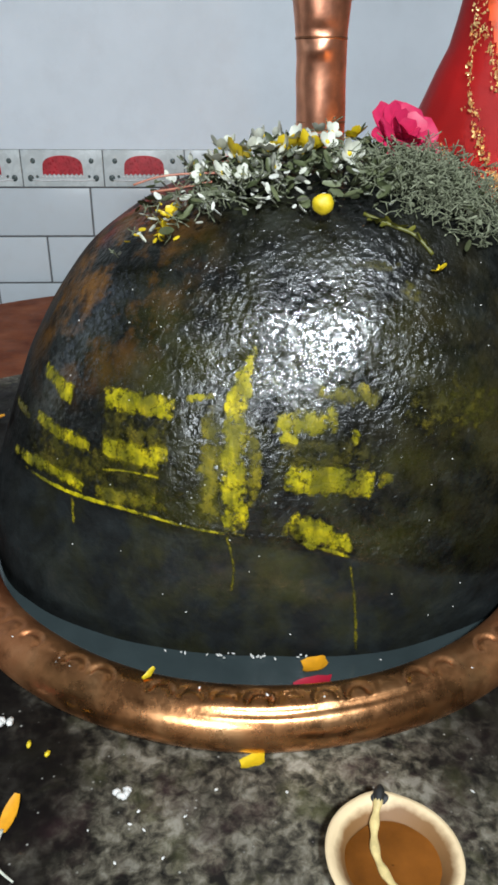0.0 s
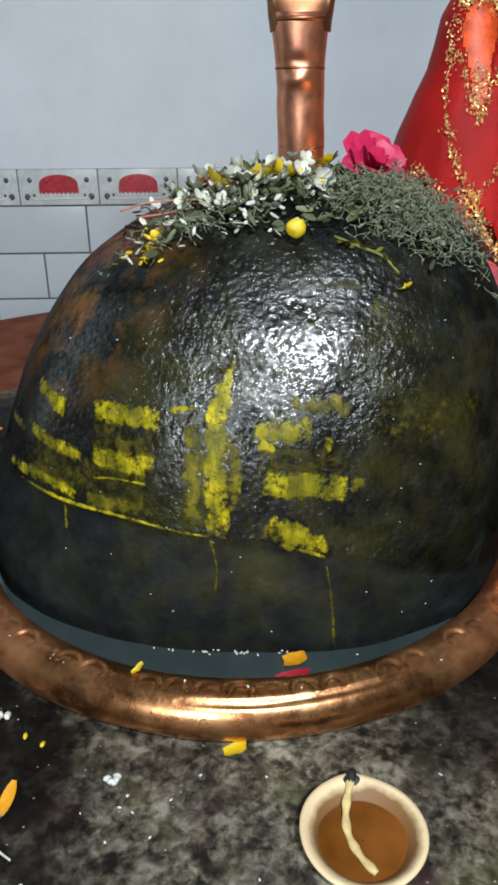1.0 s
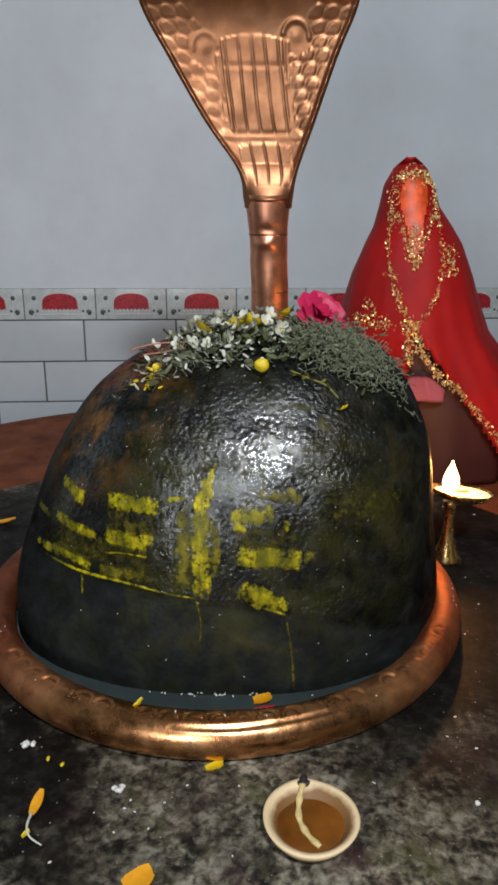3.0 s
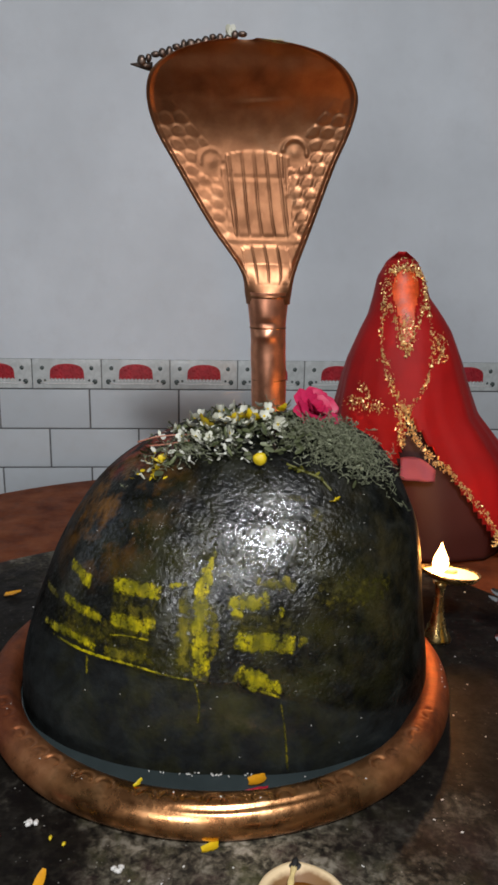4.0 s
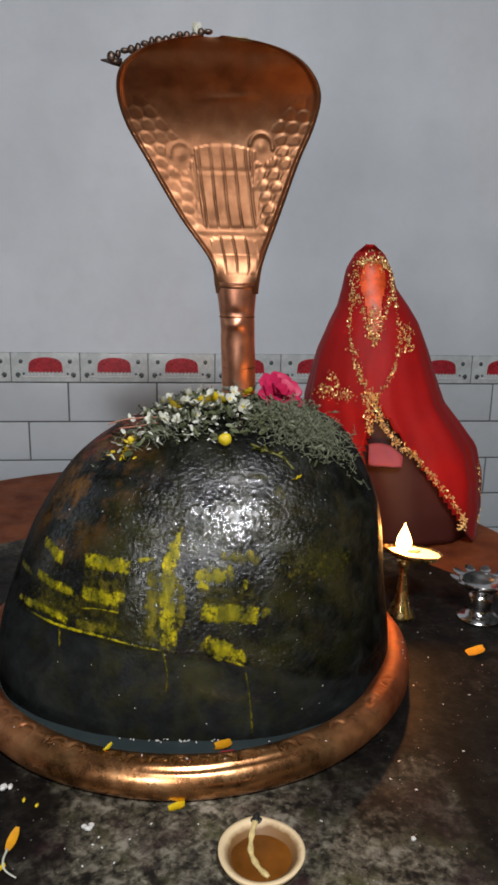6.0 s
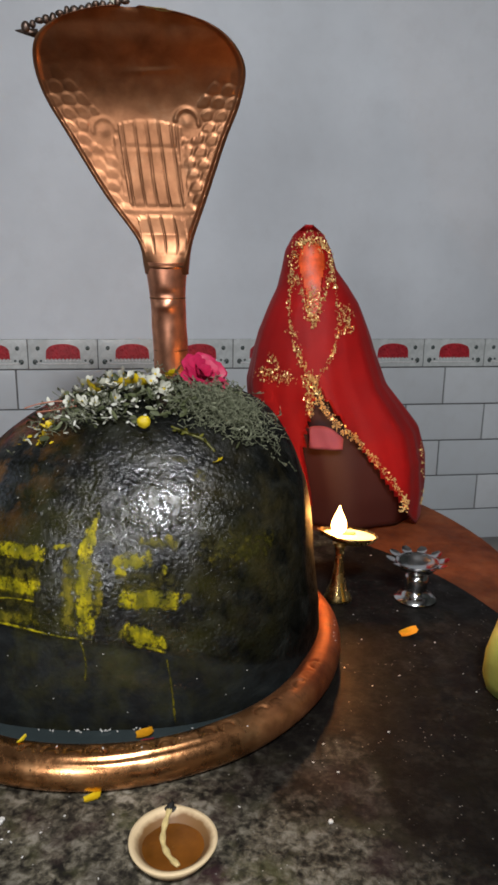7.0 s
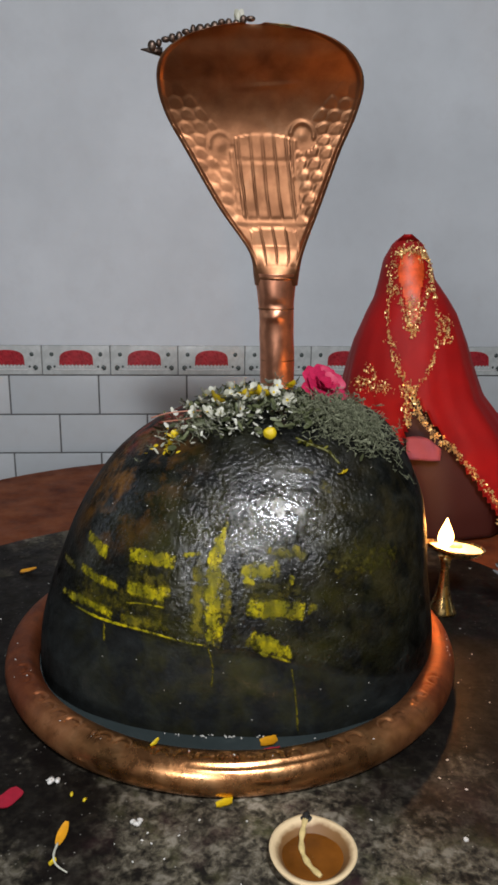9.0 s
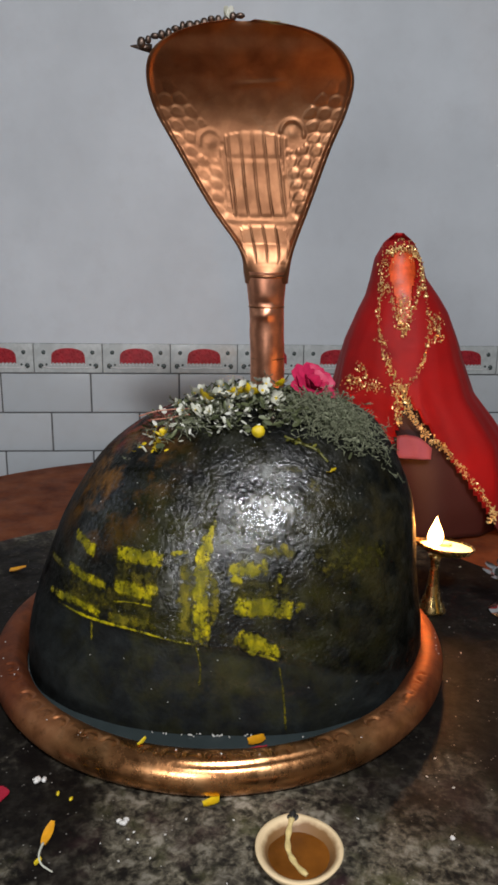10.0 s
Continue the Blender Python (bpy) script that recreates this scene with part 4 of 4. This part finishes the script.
# ---- brass oil lamp with its flame ----
LX, LY = 0.315, 0.754
lamp = thing("brass_oil_lamp", "small brass stem lamp with a burning wick", "oil lamp", (LX, LY, 0.0))
bm = bmesh.new()
lathe(bm, [(0.020, 0.0), (0.0225, 0.0015), (0.0215, 0.005), (0.015, 0.018), (0.0105, 0.034), (0.0075, 0.052), (0.0065, 0.074), (0.0085, 0.087), (0.012, 0.094)], 32, (LX, LY, 0))
part("stem", bm, BRASS, lamp, "flared brass stem and foot")
bm = bmesh.new()
# a boat-shaped dish with a spout to one side
rows = []
for r, z in ((0.006, 0.084), (0.018, 0.086), (0.030, 0.092), (0.0355, 0.100), (0.0345, 0.1015), (0.029, 0.094), (0.016, 0.0895), (0.003, 0.0885)):
    rows.append([(LX + 0.017 + r * (1.12 * math.cos(a) - (0.42 * max(0.0, -math.cos(a)) ** 6)), LY - 0.004 + r * 0.78 * math.sin(a), z + (0.004 * max(0.0, -math.cos(a)) ** 6 if r > 0.02 else 0)) for a in (2 * math.pi * i / 40 for i in range(40))])
vs = sheet(bm, rows, close_u=True)
bm.faces.new(list(reversed(vs[0])))
bm.faces.new(vs[-1])
for v in bm.verts:
    v.co.z += 0.009 - 0.10 * (v.co.x - LX - 0.017)
part("dish", bm, BRASS, lamp, "polished brass dish with a spout")
bm = bmesh.new()
sheet(bm, [[(LX + 0.017 + r * (1.12 * math.cos(a) - 0.3 * max(0.0, -math.cos(a)) ** 6), LY - 0.004 + r * 0.78 * math.sin(a), 0.0985) for a in (2 * math.pi * i / 40 for i in range(40))] for r in (0.033, 0.02, 0.002)], close_u=True)
for v in bm.verts:
    v.co.z += 0.009 - 0.10 * (v.co.x - LX - 0.017)
part("oil", bm, simple("pale_hot_oil", (0.92, 0.80, 0.55), 0.15, vary=0.1), lamp, "clear hot oil")
bm = bmesh.new()
tube(bm, curve([(LX + 0.022, LY, 0.109), (LX + 0.008, LY - 0.004, 0.110), (LX - 0.004, LY - 0.005, 0.116)], 8), [0.0026] * 7 + [0.0016], 8)
part("wick", bm, COTTON, lamp)
bm = bmesh.new()
lathe(bm, [(0.003, 0.0), (0.0090, 0.005), (0.0110, 0.013), (0.0095, 0.021), (0.0060, 0.030), (0.0028, 0.038), (0.0003, 0.046)], 18, (LX - 0.004, LY - 0.005, 0.110), lambda a, z: 1 + 0.12 * math.sin(2 * a + z * 60))
flame = part("flame", bm, FLAME, lamp, "bright yellow flame")
flame.visible_shadow = False

# ---- steel cup with a petalled rim ----
CX, CY = 0.437, 0.752
cup = thing("steel_cup", "small polished steel cup with a petalled rim", "cup", (CX, CY, 0.0))
bm = bmesh.new()
lathe(bm, [(0.030, 0.0), (0.0335, 0.001), (0.033, 0.004), (0.024, 0.009), (0.0165, 0.014), (0.0175, 0.020), (0.0185, 0.036), (0.016, 0.044)], 36, (CX, CY, 0))
part("foot", bm, STEEL, cup)
bm = bmesh.new()
lathe(bm, [(0.010, 0.0445), (0.022, 0.048), (0.030, 0.056), (0.034, 0.064), (0.0325, 0.0645), (0.028, 0.057), (0.018, 0.050), (0.003, 0.0485)], 36, (CX, CY, 0), caps=True)
part("bowl", bm, STEEL, cup)
for i in range(10):
    bm = bmesh.new()
    petal(bm, Matrix.Translation((CX, CY, 0.062)) @ Matrix.Rotation(2 * math.pi * (i + 0.3) / 10, 4, "Z") @ Matrix.Translation((0, 0.031, 0)), 0.017, 0.016, 0.35, 0.0009)
    part("rim_petal", bm, STEEL, cup)

# ---- clay lamp, unlit ----
DX, DY = 0.0855, 0.2575
diya = thing("clay_lamp", "pale round clay lamp holding brown ghee, unlit", "oil lamp", (DX, DY, 0.0))


def clay_wobble(a, z):
    pinch = math.exp(-((a - math.pi * 0.54) / 0.30) ** 2)
    return 1 + 0.012 * math.sin(3 * a + 1) + 0.05 * pinch * (z / 0.03)


bm = bmesh.new()
lathe(bm, [(0.016, 0.0), (0.022, 0.001), (0.031, 0.012), (0.0375, 0.025), (0.0395, 0.031), (0.0390, 0.0325), (0.0365, 0.0325), (0.0345, 0.0310), (0.0300, 0.0250), (0.0262, 0.0180), (0.0235, 0.0130), (0.013, 0.008), (0.002, 0.0075)], 64, (DX, DY, 0), clay_wobble)
part("clay_bowl", bm, CLAY, diya, "pale fired clay with a thick rim")
bm = bmesh.new()
sheet(bm, [[(DX + r * math.cos(a) * (1 + 0.05 * math.sin(2 * a + 0.5) + 0.035 * math.sin(5 * a)), DY - 0.0015 + r * math.sin(a), 0.0205) for a in (2 * math.pi * i / 48 for i in range(48))] for r in (0.0278, 0.02, 0.01, 0.0005)], close_u=True)
part("ghee", bm, GHEE, diya, "glossy brown liquid ghee")
wick_line = curve([(DX - 0.003, DY + 0.043, 0.036), (DX - 0.005, DY + 0.034, 0.032), (DX - 0.0085, DY + 0.020, 0.0258), (DX - 0.009, DY + 0.004, 0.0225), (DX - 0.003, DY - 0.011, 0.0215), (DX + 0.006, DY - 0.023, 0.0222)], 40)
bm = bmesh.new()
tube(bm, wick_line[6:], [0.0026 + 0.0005 * math.sin(i * 0.9) for i in range(34)], 10)
wick = part("wick", bm, COTTON, diya, "twisted cotton wick lying in the ghee")
bm = bmesh.new()
tube(bm, wick_line[:9], [0.0012, 0.0018, 0.0026, 0.0032, 0.0034, 0.0034, 0.0033, 0.0032, 0.003], 9)
part("burnt_tip", bm, SOOT, wick, "charred black wick end")
bm = bmesh.new()
for k in range(2):
    rows = []
    for j in range(6):
        v = j / 5
        r = 0.0325 + 0.0068 * v
        rows.append([(DX + r * math.cos(a), DY + r * math.sin(a), 0.0298 + 0.0034 * min(1, v * 1.6) + 0.0004) for a in (math.pi * (0.535 + (0.05 * math.sin(math.pi * (0.15 + 0.7 * v))) * (i / 3 - 1)) for i in range(7))])
sheet(bm, rows)
part("soot_mark", bm, SOOT, diya, "black soot on the rim")

for ob in diya.children_recursive:
    for v in ob.data.vertices:
        v.co.z *= 0.70

# ---- green fruit with a white cut top ----
fruit = thing("green_fruit", "pale green cut gourd with a white pithy top", "fruit", (0.532, 0.488, 0.0))
rng = random.Random(8)
bm = bmesh.new()
lathe(bm, [(0.056, 0.0), (0.070, 0.004), (0.077, 0.020), (0.079, 0.050), (0.075, 0.076), (0.064, 0.092), (0.050, 0.098)], 30, (0.532, 0.488, 0), lambda a, z: 1 + 0.05 * math.sin(3 * a + z * 30) + 0.03 * math.sin(7 * a))
part("rind", bm, RIND, fruit)
bm = bmesh.new()
lathe(bm, [(0.049, 0.0982), (0.046, 0.101), (0.030, 0.103), (0.004, 0.1035)], 22, (0.532, 0.488, 0), lambda a, z: 1 + 0.05 * math.sin(3 * a + 2.6) + 0.03 * math.sin(7 * a))
part("pith", bm, PITH, fruit, "white cut pith")

# ---- flowers and greens heaped on the stone ----
def flower(name, label, x, y, up, size, petals, material, seed, category="flower", group="", cup=0.5, tilt=0.5):
    rng = random.Random(seed)
    z = stone_top(x, y) + up
    ob = thing(name, label, category, (x, y, z), group)
    turn = Matrix.Translation((x, y, z)) @ Euler((rng.uniform(-tilt, tilt) + 0.35, rng.uniform(-tilt, tilt), rng.uniform(0, 6.3))).to_matrix().to_4x4()
    for i in range(petals):
        bm = bmesh.new()
        petal(bm, turn @ Matrix.Rotation(2 * math.pi * i / petals + rng.uniform(-0.2, 0.2), 4, "Z") @ Matrix.Rotation(rng.uniform(0.0, 0.5), 4, "X"), size * rng.uniform(0.8, 1.15), size * 0.75, cup * rng.uniform(0.5, 1.2))
        part("petal", bm, material, ob)
    bm = bmesh.new()
    bmesh.ops.create_icosphere(bm, subdivisions=1, radius=size * 0.2, matrix=turn @ Matrix.Translation((0, 0, size * 0.1)))
    part("flower_centre", bm, YELLOW_PETAL, ob)
    return ob


rng = random.Random(21)
whites = [(-0.040, 0.585), (-0.028, 0.600), (-0.012, 0.588), (-0.002, 0.604), (0.012, 0.596), (0.024, 0.606), (0.034, 0.592), (0.040, 0.612), (-0.020, 0.572), (0.002, 0.570),
          (0.016, 0.575), (-0.048, 0.570), (0.028, 0.570), (0.050, 0.600), (-0.008, 0.615), (0.062, 0.575), (0.010, 0.618), (-0.032, 0.560), (-0.016, 0.556), (0.036, 0.575), (-0.004, 0.582), (0.022, 0.586), (-0.036, 0.594), (0.046, 0.586), (0.006, 0.560), (-0.055, 0.580)]
for i, (x, y) in enumerate(whites):
    flower("white_flower", "small white blossom lying among the greens", x, y, 0.018 + 0.007 * rng.random(), rng.uniform(0.0075, 0.0115), 5, WHITE_PETAL, 100 + i, cup=0.25, tilt=1.0, group="white blossoms on the stone")
for i, (x, y, s) in enumerate(((-0.024, 0.582, 0.014), (0.016, 0.582, 0.014), (0.032, 0.585, 0.011), (-0.070, 0.565, 0.007), (-0.077, 0.553, 0.006), (0.070, 0.612, 0.011))):
    flower("yellow_flower", "small crumpled yellow blossom among the greens", x, y, 0.020 if s > 0.008 else 0.003, s, 6, YELLOW_PETAL, 200 + i, cup=0.25, tilt=1.0, group="yellow blossoms on the stone")
flower("yellow_flower", "small wilted yellow blossom stuck to the stone below the greens", 0.126, 0.516, 0.002, 0.0065, 5, YELLOW_PETAL, 260, cup=0.2, tilt=0.6, group="yellow blossoms on the stone")
bm = bmesh.new()
tube(bm, curve([stone_front(x, z, 0.0015) for x, z in ((0.072, 0.328), (0.092, 0.321), (0.108, 0.315), (0.121, 0.303))], 16), [0.0016, 0.0014] * 8, 6)
rng = random.Random(71)
for i in range(16):
    f = rng.random()
    p = stone_front(0.074 + 0.046 * f, 0.328 - 0.020 * f * f - 0.003, 0.002)
    petal(bm, Matrix.Translation(p) @ Euler((rng.uniform(-0.6, 0.9), rng.uniform(-0.6, 0.6), rng.uniform(0, 6.3))).to_matrix().to_4x4(), 0.007, 0.004, 0.2, seg=3)
tagged(link("olive_sprig", bm, leaf_material("olive_leaf", (0.10, 0.10, 0.012), (0.26, 0.24, 0.03))), "limp yellow-green sprig clinging to the wet stone", "sprig")
bm = bmesh.new()
bmesh.ops.create_icosphere(bm, subdivisions=3, radius=1.0)
for v in bm.verts:
    v.co *= 1 + 0.16 * noise.noise(v.co * 1.6) + 0.05 * noise.noise(v.co * 5)
    v.co = Vector((0.0425 + 0.0080 * v.co.x, 0.528 + 0.0055 * v.co.y, 0.336 + 0.0072 * v.co.z))
tagged(link("yellow_bud", bm, YELLOW_PETAL), "round bright yellow bud resting on the stone", "flower bud")
bm = bmesh.new()
for i in range(5):
    petal(bm, Matrix.Translation((-0.006, 0.762, 0.818)) @ Matrix.Rotation(i * 1.257, 4, "Z") @ Matrix.Rotation(1.1, 4, "X"), 0.018, 0.011, 0.1)
tagged(link("white_bud", bm, WHITE_PETAL), "white flower bud lying on top of the hood", "flower bud")

bm = bmesh.new()
petal(bm, Matrix.Translation((0.030, 0.750, 0.8165)) @ Euler((-0.18, 0.3, -1.5)).to_matrix().to_4x4(), 0.030, 0.018, 0.15, 0.0009, seg=6)
petal(bm, Matrix.Translation((0.046, 0.748, 0.813)) @ Euler((-0.25, 0.3, -1.6)).to_matrix().to_4x4(), 0.022, 0.014, 0.2, 0.0009, seg=6)
tagged(link("cream_petal", bm, simple("cream_petal", (0.55, 0.47, 0.24), 0.6)), "limp cream petals lying over the top of the hood", "petal")

ROSE = Vector((0.112, 0.612, 0.381))
rose = thing("pink_rose", "fresh deep pink rose laid on the greens", "rose", ROSE)
rng = random.Random(33)
turn = Matrix.Translation(ROSE) @ Euler((0.75, 0.25, 0.3)).to_matrix().to_4x4()
for ring, (count, size, tip, r0) in enumerate(((3, 0.015, 1.35, 0.001), (5, 0.019, 1.15, 0.003), (6, 0.023, 0.85, 0.005), (6, 0.026, 0.5, 0.006))):
    for i in range(count):
        bm = bmesh.new()
        petal(bm, turn @ Matrix.Rotation(2 * math.pi * (i + 0.37 * ring) / count + rng.uniform(-0.15, 0.15), 4, "Z") @ Matrix.Translation((0, r0, -0.012)) @ Matrix.Rotation(tip + rng.uniform(-0.1, 0.1), 4, "X"), size, size * 1.15, -0.25, 0.0007, seg=10, blunt=0.42)
        part("petal", bm, PINK_PETAL, rose)


def leaf_heap(name, label, category, count, where, material, length, seed, spread=0.012):
    rng, bm = random.Random(seed), bmesh.new()
    for _ in range(count):
        x, y = where(rng)
        z = stone_top(x, y) + rng.uniform(0.001, spread)
        l = length * rng.uniform(0.5, 1.4)
        petal(bm, Matrix.Translation((x, y, z)) @ Euler((rng.uniform(-0.9, 0.9), rng.uniform(-0.9, 0.9), rng.uniform(0, 6.3))).to_matrix().to_4x4(), l, l * rng.uniform(0.35, 0.7), rng.uniform(-0.3, 0.4), seg=3)
    return tagged(link(name, bm, material), label, category, kind="stuff")


def heap_place(rng):
    while True:
        x, y = rng.gauss(0.03, 0.065), rng.gauss(0.590, 0.028)
        if -0.10 < x < 0.18 and 0.535 < y < 0.66:
            return x, y


leaf_heap("leaf_litter", "small dark green leaves heaped on the stone", "leaves", 520, heap_place, LEAF, 0.010, 41, 0.018)
leaf_heap("dry_leaf_litter", "pale dry leaflets and calyxes scattered on the stone", "leaves", 70, heap_place, FEATHER, 0.008, 42, 0.020)
leaf_heap("frond_litter", "soft pale grey-green fronds tangled on the stone", "greenery", 420, lambda r: (r.gauss(0.130, 0.022), max(0.548, r.gauss(0.572, 0.016))), FEATHER, 0.0050, 45, 0.020)
leaf_heap("petal_litter", "torn white and cream petals scattered on the stone", "petals", 190, lambda r: (r.gauss(-0.005, 0.045), max(0.538, r.gauss(0.570, 0.022))), WHITE_PETAL, 0.007, 43, 0.020)
leaf_heap("yellow_petal_litter", "crushed yellow petals on the shoulder of the stone", "petals", 26, lambda r: (r.gauss(-0.078, 0.008), max(0.538, r.gauss(0.556, 0.010))), YELLOW_PETAL, 0.006, 44, 0.006)


def strands(name, label, cx, cy, rx, ry, count, seed, hang):
    rng, bm = random.Random(seed), bmesh.new()
    for _ in range(count):
        x, y = cx + rng.gauss(0, rx), cy + rng.gauss(0, ry)
        y = max(y, 0.540)
        p = Vector((x, y, stone_top(x, y) + rng.uniform(0.002, 0.026)))
        d = Vector((rng.gauss(0, 1), rng.gauss(-0.4, 0.7), rng.gauss(0.0, 0.5))).normalized()
        pts, l = [p.copy()], rng.uniform(0.006, 0.016)
        for k in range(4):
            d = (d + Vector((rng.gauss(0, 0.45), rng.gauss(0, 0.35), rng.gauss(-hang, 0.3)))).normalized()
            p = p + d * l / 4
            p.z = max(p.z, stone_top(p.x, p.y) + 0.001)
            pts.append(p.copy())
        tube(bm, pts, [0.0004, 0.0004, 0.0003, 0.0004, 0.0007], 4)
        for _ in range(3):
            q = pts[rng.randrange(1, 5)]
            e = q + Vector((rng.gauss(0, 0.004), rng.gauss(0, 0.004), rng.gauss(0, 0.004)))
            tube(bm, [q, e], [0.0003, 0.0006], 3)
    return tagged(link(name, bm, FEATHER), label, "greenery", kind="stuff")


strands("feathery_greens", "grey-green feathery sprigs tangled over the stone", 0.130, 0.572, 0.026, 0.016, 760, 51, 0.12)
strands("feathery_sprig", "thin pale sprigs hanging from the heap", -0.035, 0.560, 0.026, 0.010, 90, 52, 0.3)
strands("hanging_sprig", "short grey-green sprigs among the leaves", 0.060, 0.590, 0.030, 0.020, 70, 53, 0.1)

# a pair of thin stems poking out over the shoulder
bm = bmesh.new()
tube(bm, curve([(-0.03, 0.58, 0.350), (-0.055, 0.575, 0.350), (-0.080, 0.57, 0.348), (-0.100, 0.568, 0.342)], 10), 0.0009, 5)
tube(bm, curve([(-0.04, 0.57, 0.345), (-0.065, 0.57, 0.340), (-0.088, 0.575, 0.336)], 10), 0.0009, 5)
tagged(link("flower_stem", bm, simple("reddish_stem", (0.42, 0.16, 0.10), 0.5)), "two thin reddish stems lying on the stone", "stem")

# ---- loose petals, seeds and grains ----
def loose_petal(name, label, category, x, y, z, length, width, turn, material, cup=0.25, tilt=0.0):
    bm = bmesh.new()
    petal(bm, Matrix.Translation((x, y, z + 0.0008)) @ Euler((tilt, 0, turn)).to_matrix().to_4x4(), length, width, cup, 0.0009, seg=6, blunt=0.4)
    for v in bm.verts:
        v.co += Vector((noise.noise(v.co * 140), noise.noise(v.co * 140 + Vector((5, 0, 0))), 0)) * 0.0022
    return tagged(link(name, bm, material), label, category, "loose petals")


loose_petal("marigold_petal", "broad orange-yellow marigold petal on the granite", "petal", -0.006, 0.331, 0.0, 0.017, 0.010, -1.4, YELLOW_PETAL)
loose_petal("marigold_petal", "crumpled orange marigold petal on the granite", "petal", -0.058, 0.208, 0.0, 0.022, 0.020, -1.1, ORANGE_PETAL, 0.3)
loose_petal("marigold_petal", "orange marigold petal on the dark granite", "petal", 0.386, 0.640, 0.0, 0.024, 0.020, -1.5, ORANGE_PETAL, 0.35)
loose_petal("marigold_petal", "orange marigold petal beside the copper coil", "petal", -0.378, 0.862, 0.0, 0.028, 0.016, -1.6, ORANGE_PETAL)
loose_petal("marigold_petal", "orange petal floating on the water", "petal", 0.037, 0.412, 0.012, 0.019, 0.013, -1.5, ORANGE_PETAL, 0.3)
loose_petal("rose_petal", "dark red rose petal half in the water", "petal", 0.030, 0.388, 0.013, 0.028, 0.016, -1.55, RED_PETAL, 0.3)
loose_petal("rose_petal", "faded red rose petal flattened on the granite", "petal", -0.222, 0.322, 0.0, 0.026, 0.020, -0.6, RED_PETAL, 0.05)
loose_petal("small_petal", "small pale yellow petal on the granite", "petal", -0.150, 0.252, 0.0, 0.007, 0.005, -0.9, YELLOW_PETAL)
loose_petal("yellow_sliver", "thin yellow petal sliver stuck on the coil", "petal", -0.075, 0.362, 0.0425, 0.012, 0.003, -0.7, YELLOW_PETAL)
stalked = thing("stalked_petal", "long orange-yellow petal with a white curved stalk", "petal", (-0.146, 0.285, 0.0), "loose petals")
bm = bmesh.new()
petal(bm, Matrix.Translation((-0.149, 0.274, 0.002)) @ Euler((0.1, 0, -0.15)).to_matrix().to_4x4(), 0.023, 0.009, 0.15, 0.001, seg=6)
part("petal_blade", bm, ORANGE_PETAL, stalked)
bm = bmesh.new()
tube(bm, curve([(-0.149, 0.275, 0.003), (-0.149, 0.262, 0.003), (-0.144, 0.252, 0.002), (-0.132, 0.244, 0.002)], 14), [0.0013 - 0.0006 * i / 13 for i in range(14)], 6)
part("stalk", bm, WHITE_PETAL, stalked, "pale curved stalk")
for x, y in ((-0.153, 0.340), (-0.138, 0.333)):
    bm = bmesh.new()
    grain(bm, (x, y, 0.0018), 0.0065, 0.0038, random.Random(int(x * -1000)))
    tagged(link("yellow_seed", bm, YELLOW_PETAL), "tiny yellow-green seed on the granite", "seed", "loose seeds")
for x, y, s, seed in ((-0.081, 0.304, 0.010, 1), (-0.179, 0.359, 0.011, 2), (0.232, 0.294, 0.006, 3)):
    bm = bmesh.new()
    r0 = random.Random(seed)
    for _ in range(5):
        grain(bm, (x + r0.gauss(0, s * 0.25), y + r0.gauss(0, s * 0.2), 0.0025), s * 0.7, s * 0.5, r0)
    tagged(link("sugar_lump", bm, RICE), "small white crumb of sugar on the granite", "crumb", "white crumbs")


def grains(name, label, spots, size, seed):
    rng, bm = random.Random(seed), bmesh.new()
    for x, y, z in spots(rng):
        grain(bm, (x, y, z), size * rng.uniform(0.6, 1.2), size * rng.uniform(0.35, 0.6), rng)
    return tagged(link(name, bm, RICE), label, "grains", kind="stuff")


def floor_spots(rng):
    out = [(0.399, 0.611, 0.001), (0.429, 0.618, 0.001), (0.320, 0.517, 0.001), (0.443, 0.541, 0.001), (0.330, 0.700, 0.001)]
    while len(out) < 55:
        x, y = rng.uniform(-0.45, 0.5), rng.uniform(0.18, 0.95)
        if math.hypot(x - RC.x, y - RC.y) > RR + TUBE + 0.006 and math.hypot(x - DX, y - DY) > 0.05 and math.hypot(x - 0.462, y - 0.318) > 0.09:
            out.append((x, y, 0.001))
    return out


def coil_spots(rng):
    out = []
    for _ in range(18):
        t, a = rng.uniform(math.pi, 2 * math.pi), rng.uniform(0.6, 1.9)
        out.append((RC.x + (RR + TUBE * math.cos(a)) * math.cos(t), RC.y + (RR + TUBE * math.cos(a)) * math.sin(t), TUBE + TUBE * math.sin(a)))
    return out


def stone_spots(rng):
    out = []
    for _ in range(44):
        x, z = rng.uniform(-0.17, 0.17), rng.uniform(0.03, 0.32)
        _, cx, a, _, _ = stone_z(z)
        if abs(x - cx) < 0.85 * a:
            out.append(stone_front(x, z, 0.0008))
    return out


def foot_spots(rng):
    return [(RC.x + rng.gauss(0.0, 0.035), 0.421 + rng.gauss(0, 0.002), 0.014) for _ in range(26)]


grains("rice_grains", "rice grains and crumbs strewn on the granite", floor_spots, 0.0034, 61)
grains("coil_grains", "crumbs and grains stuck on the copper coil", coil_spots, 0.0030, 62)
grains("stone_grains", "tiny grains and droplets stuck on the stone", stone_spots, 0.0019, 63)
grains("froth", "white froth where the water meets the stone", foot_spots, 0.0035, 64)
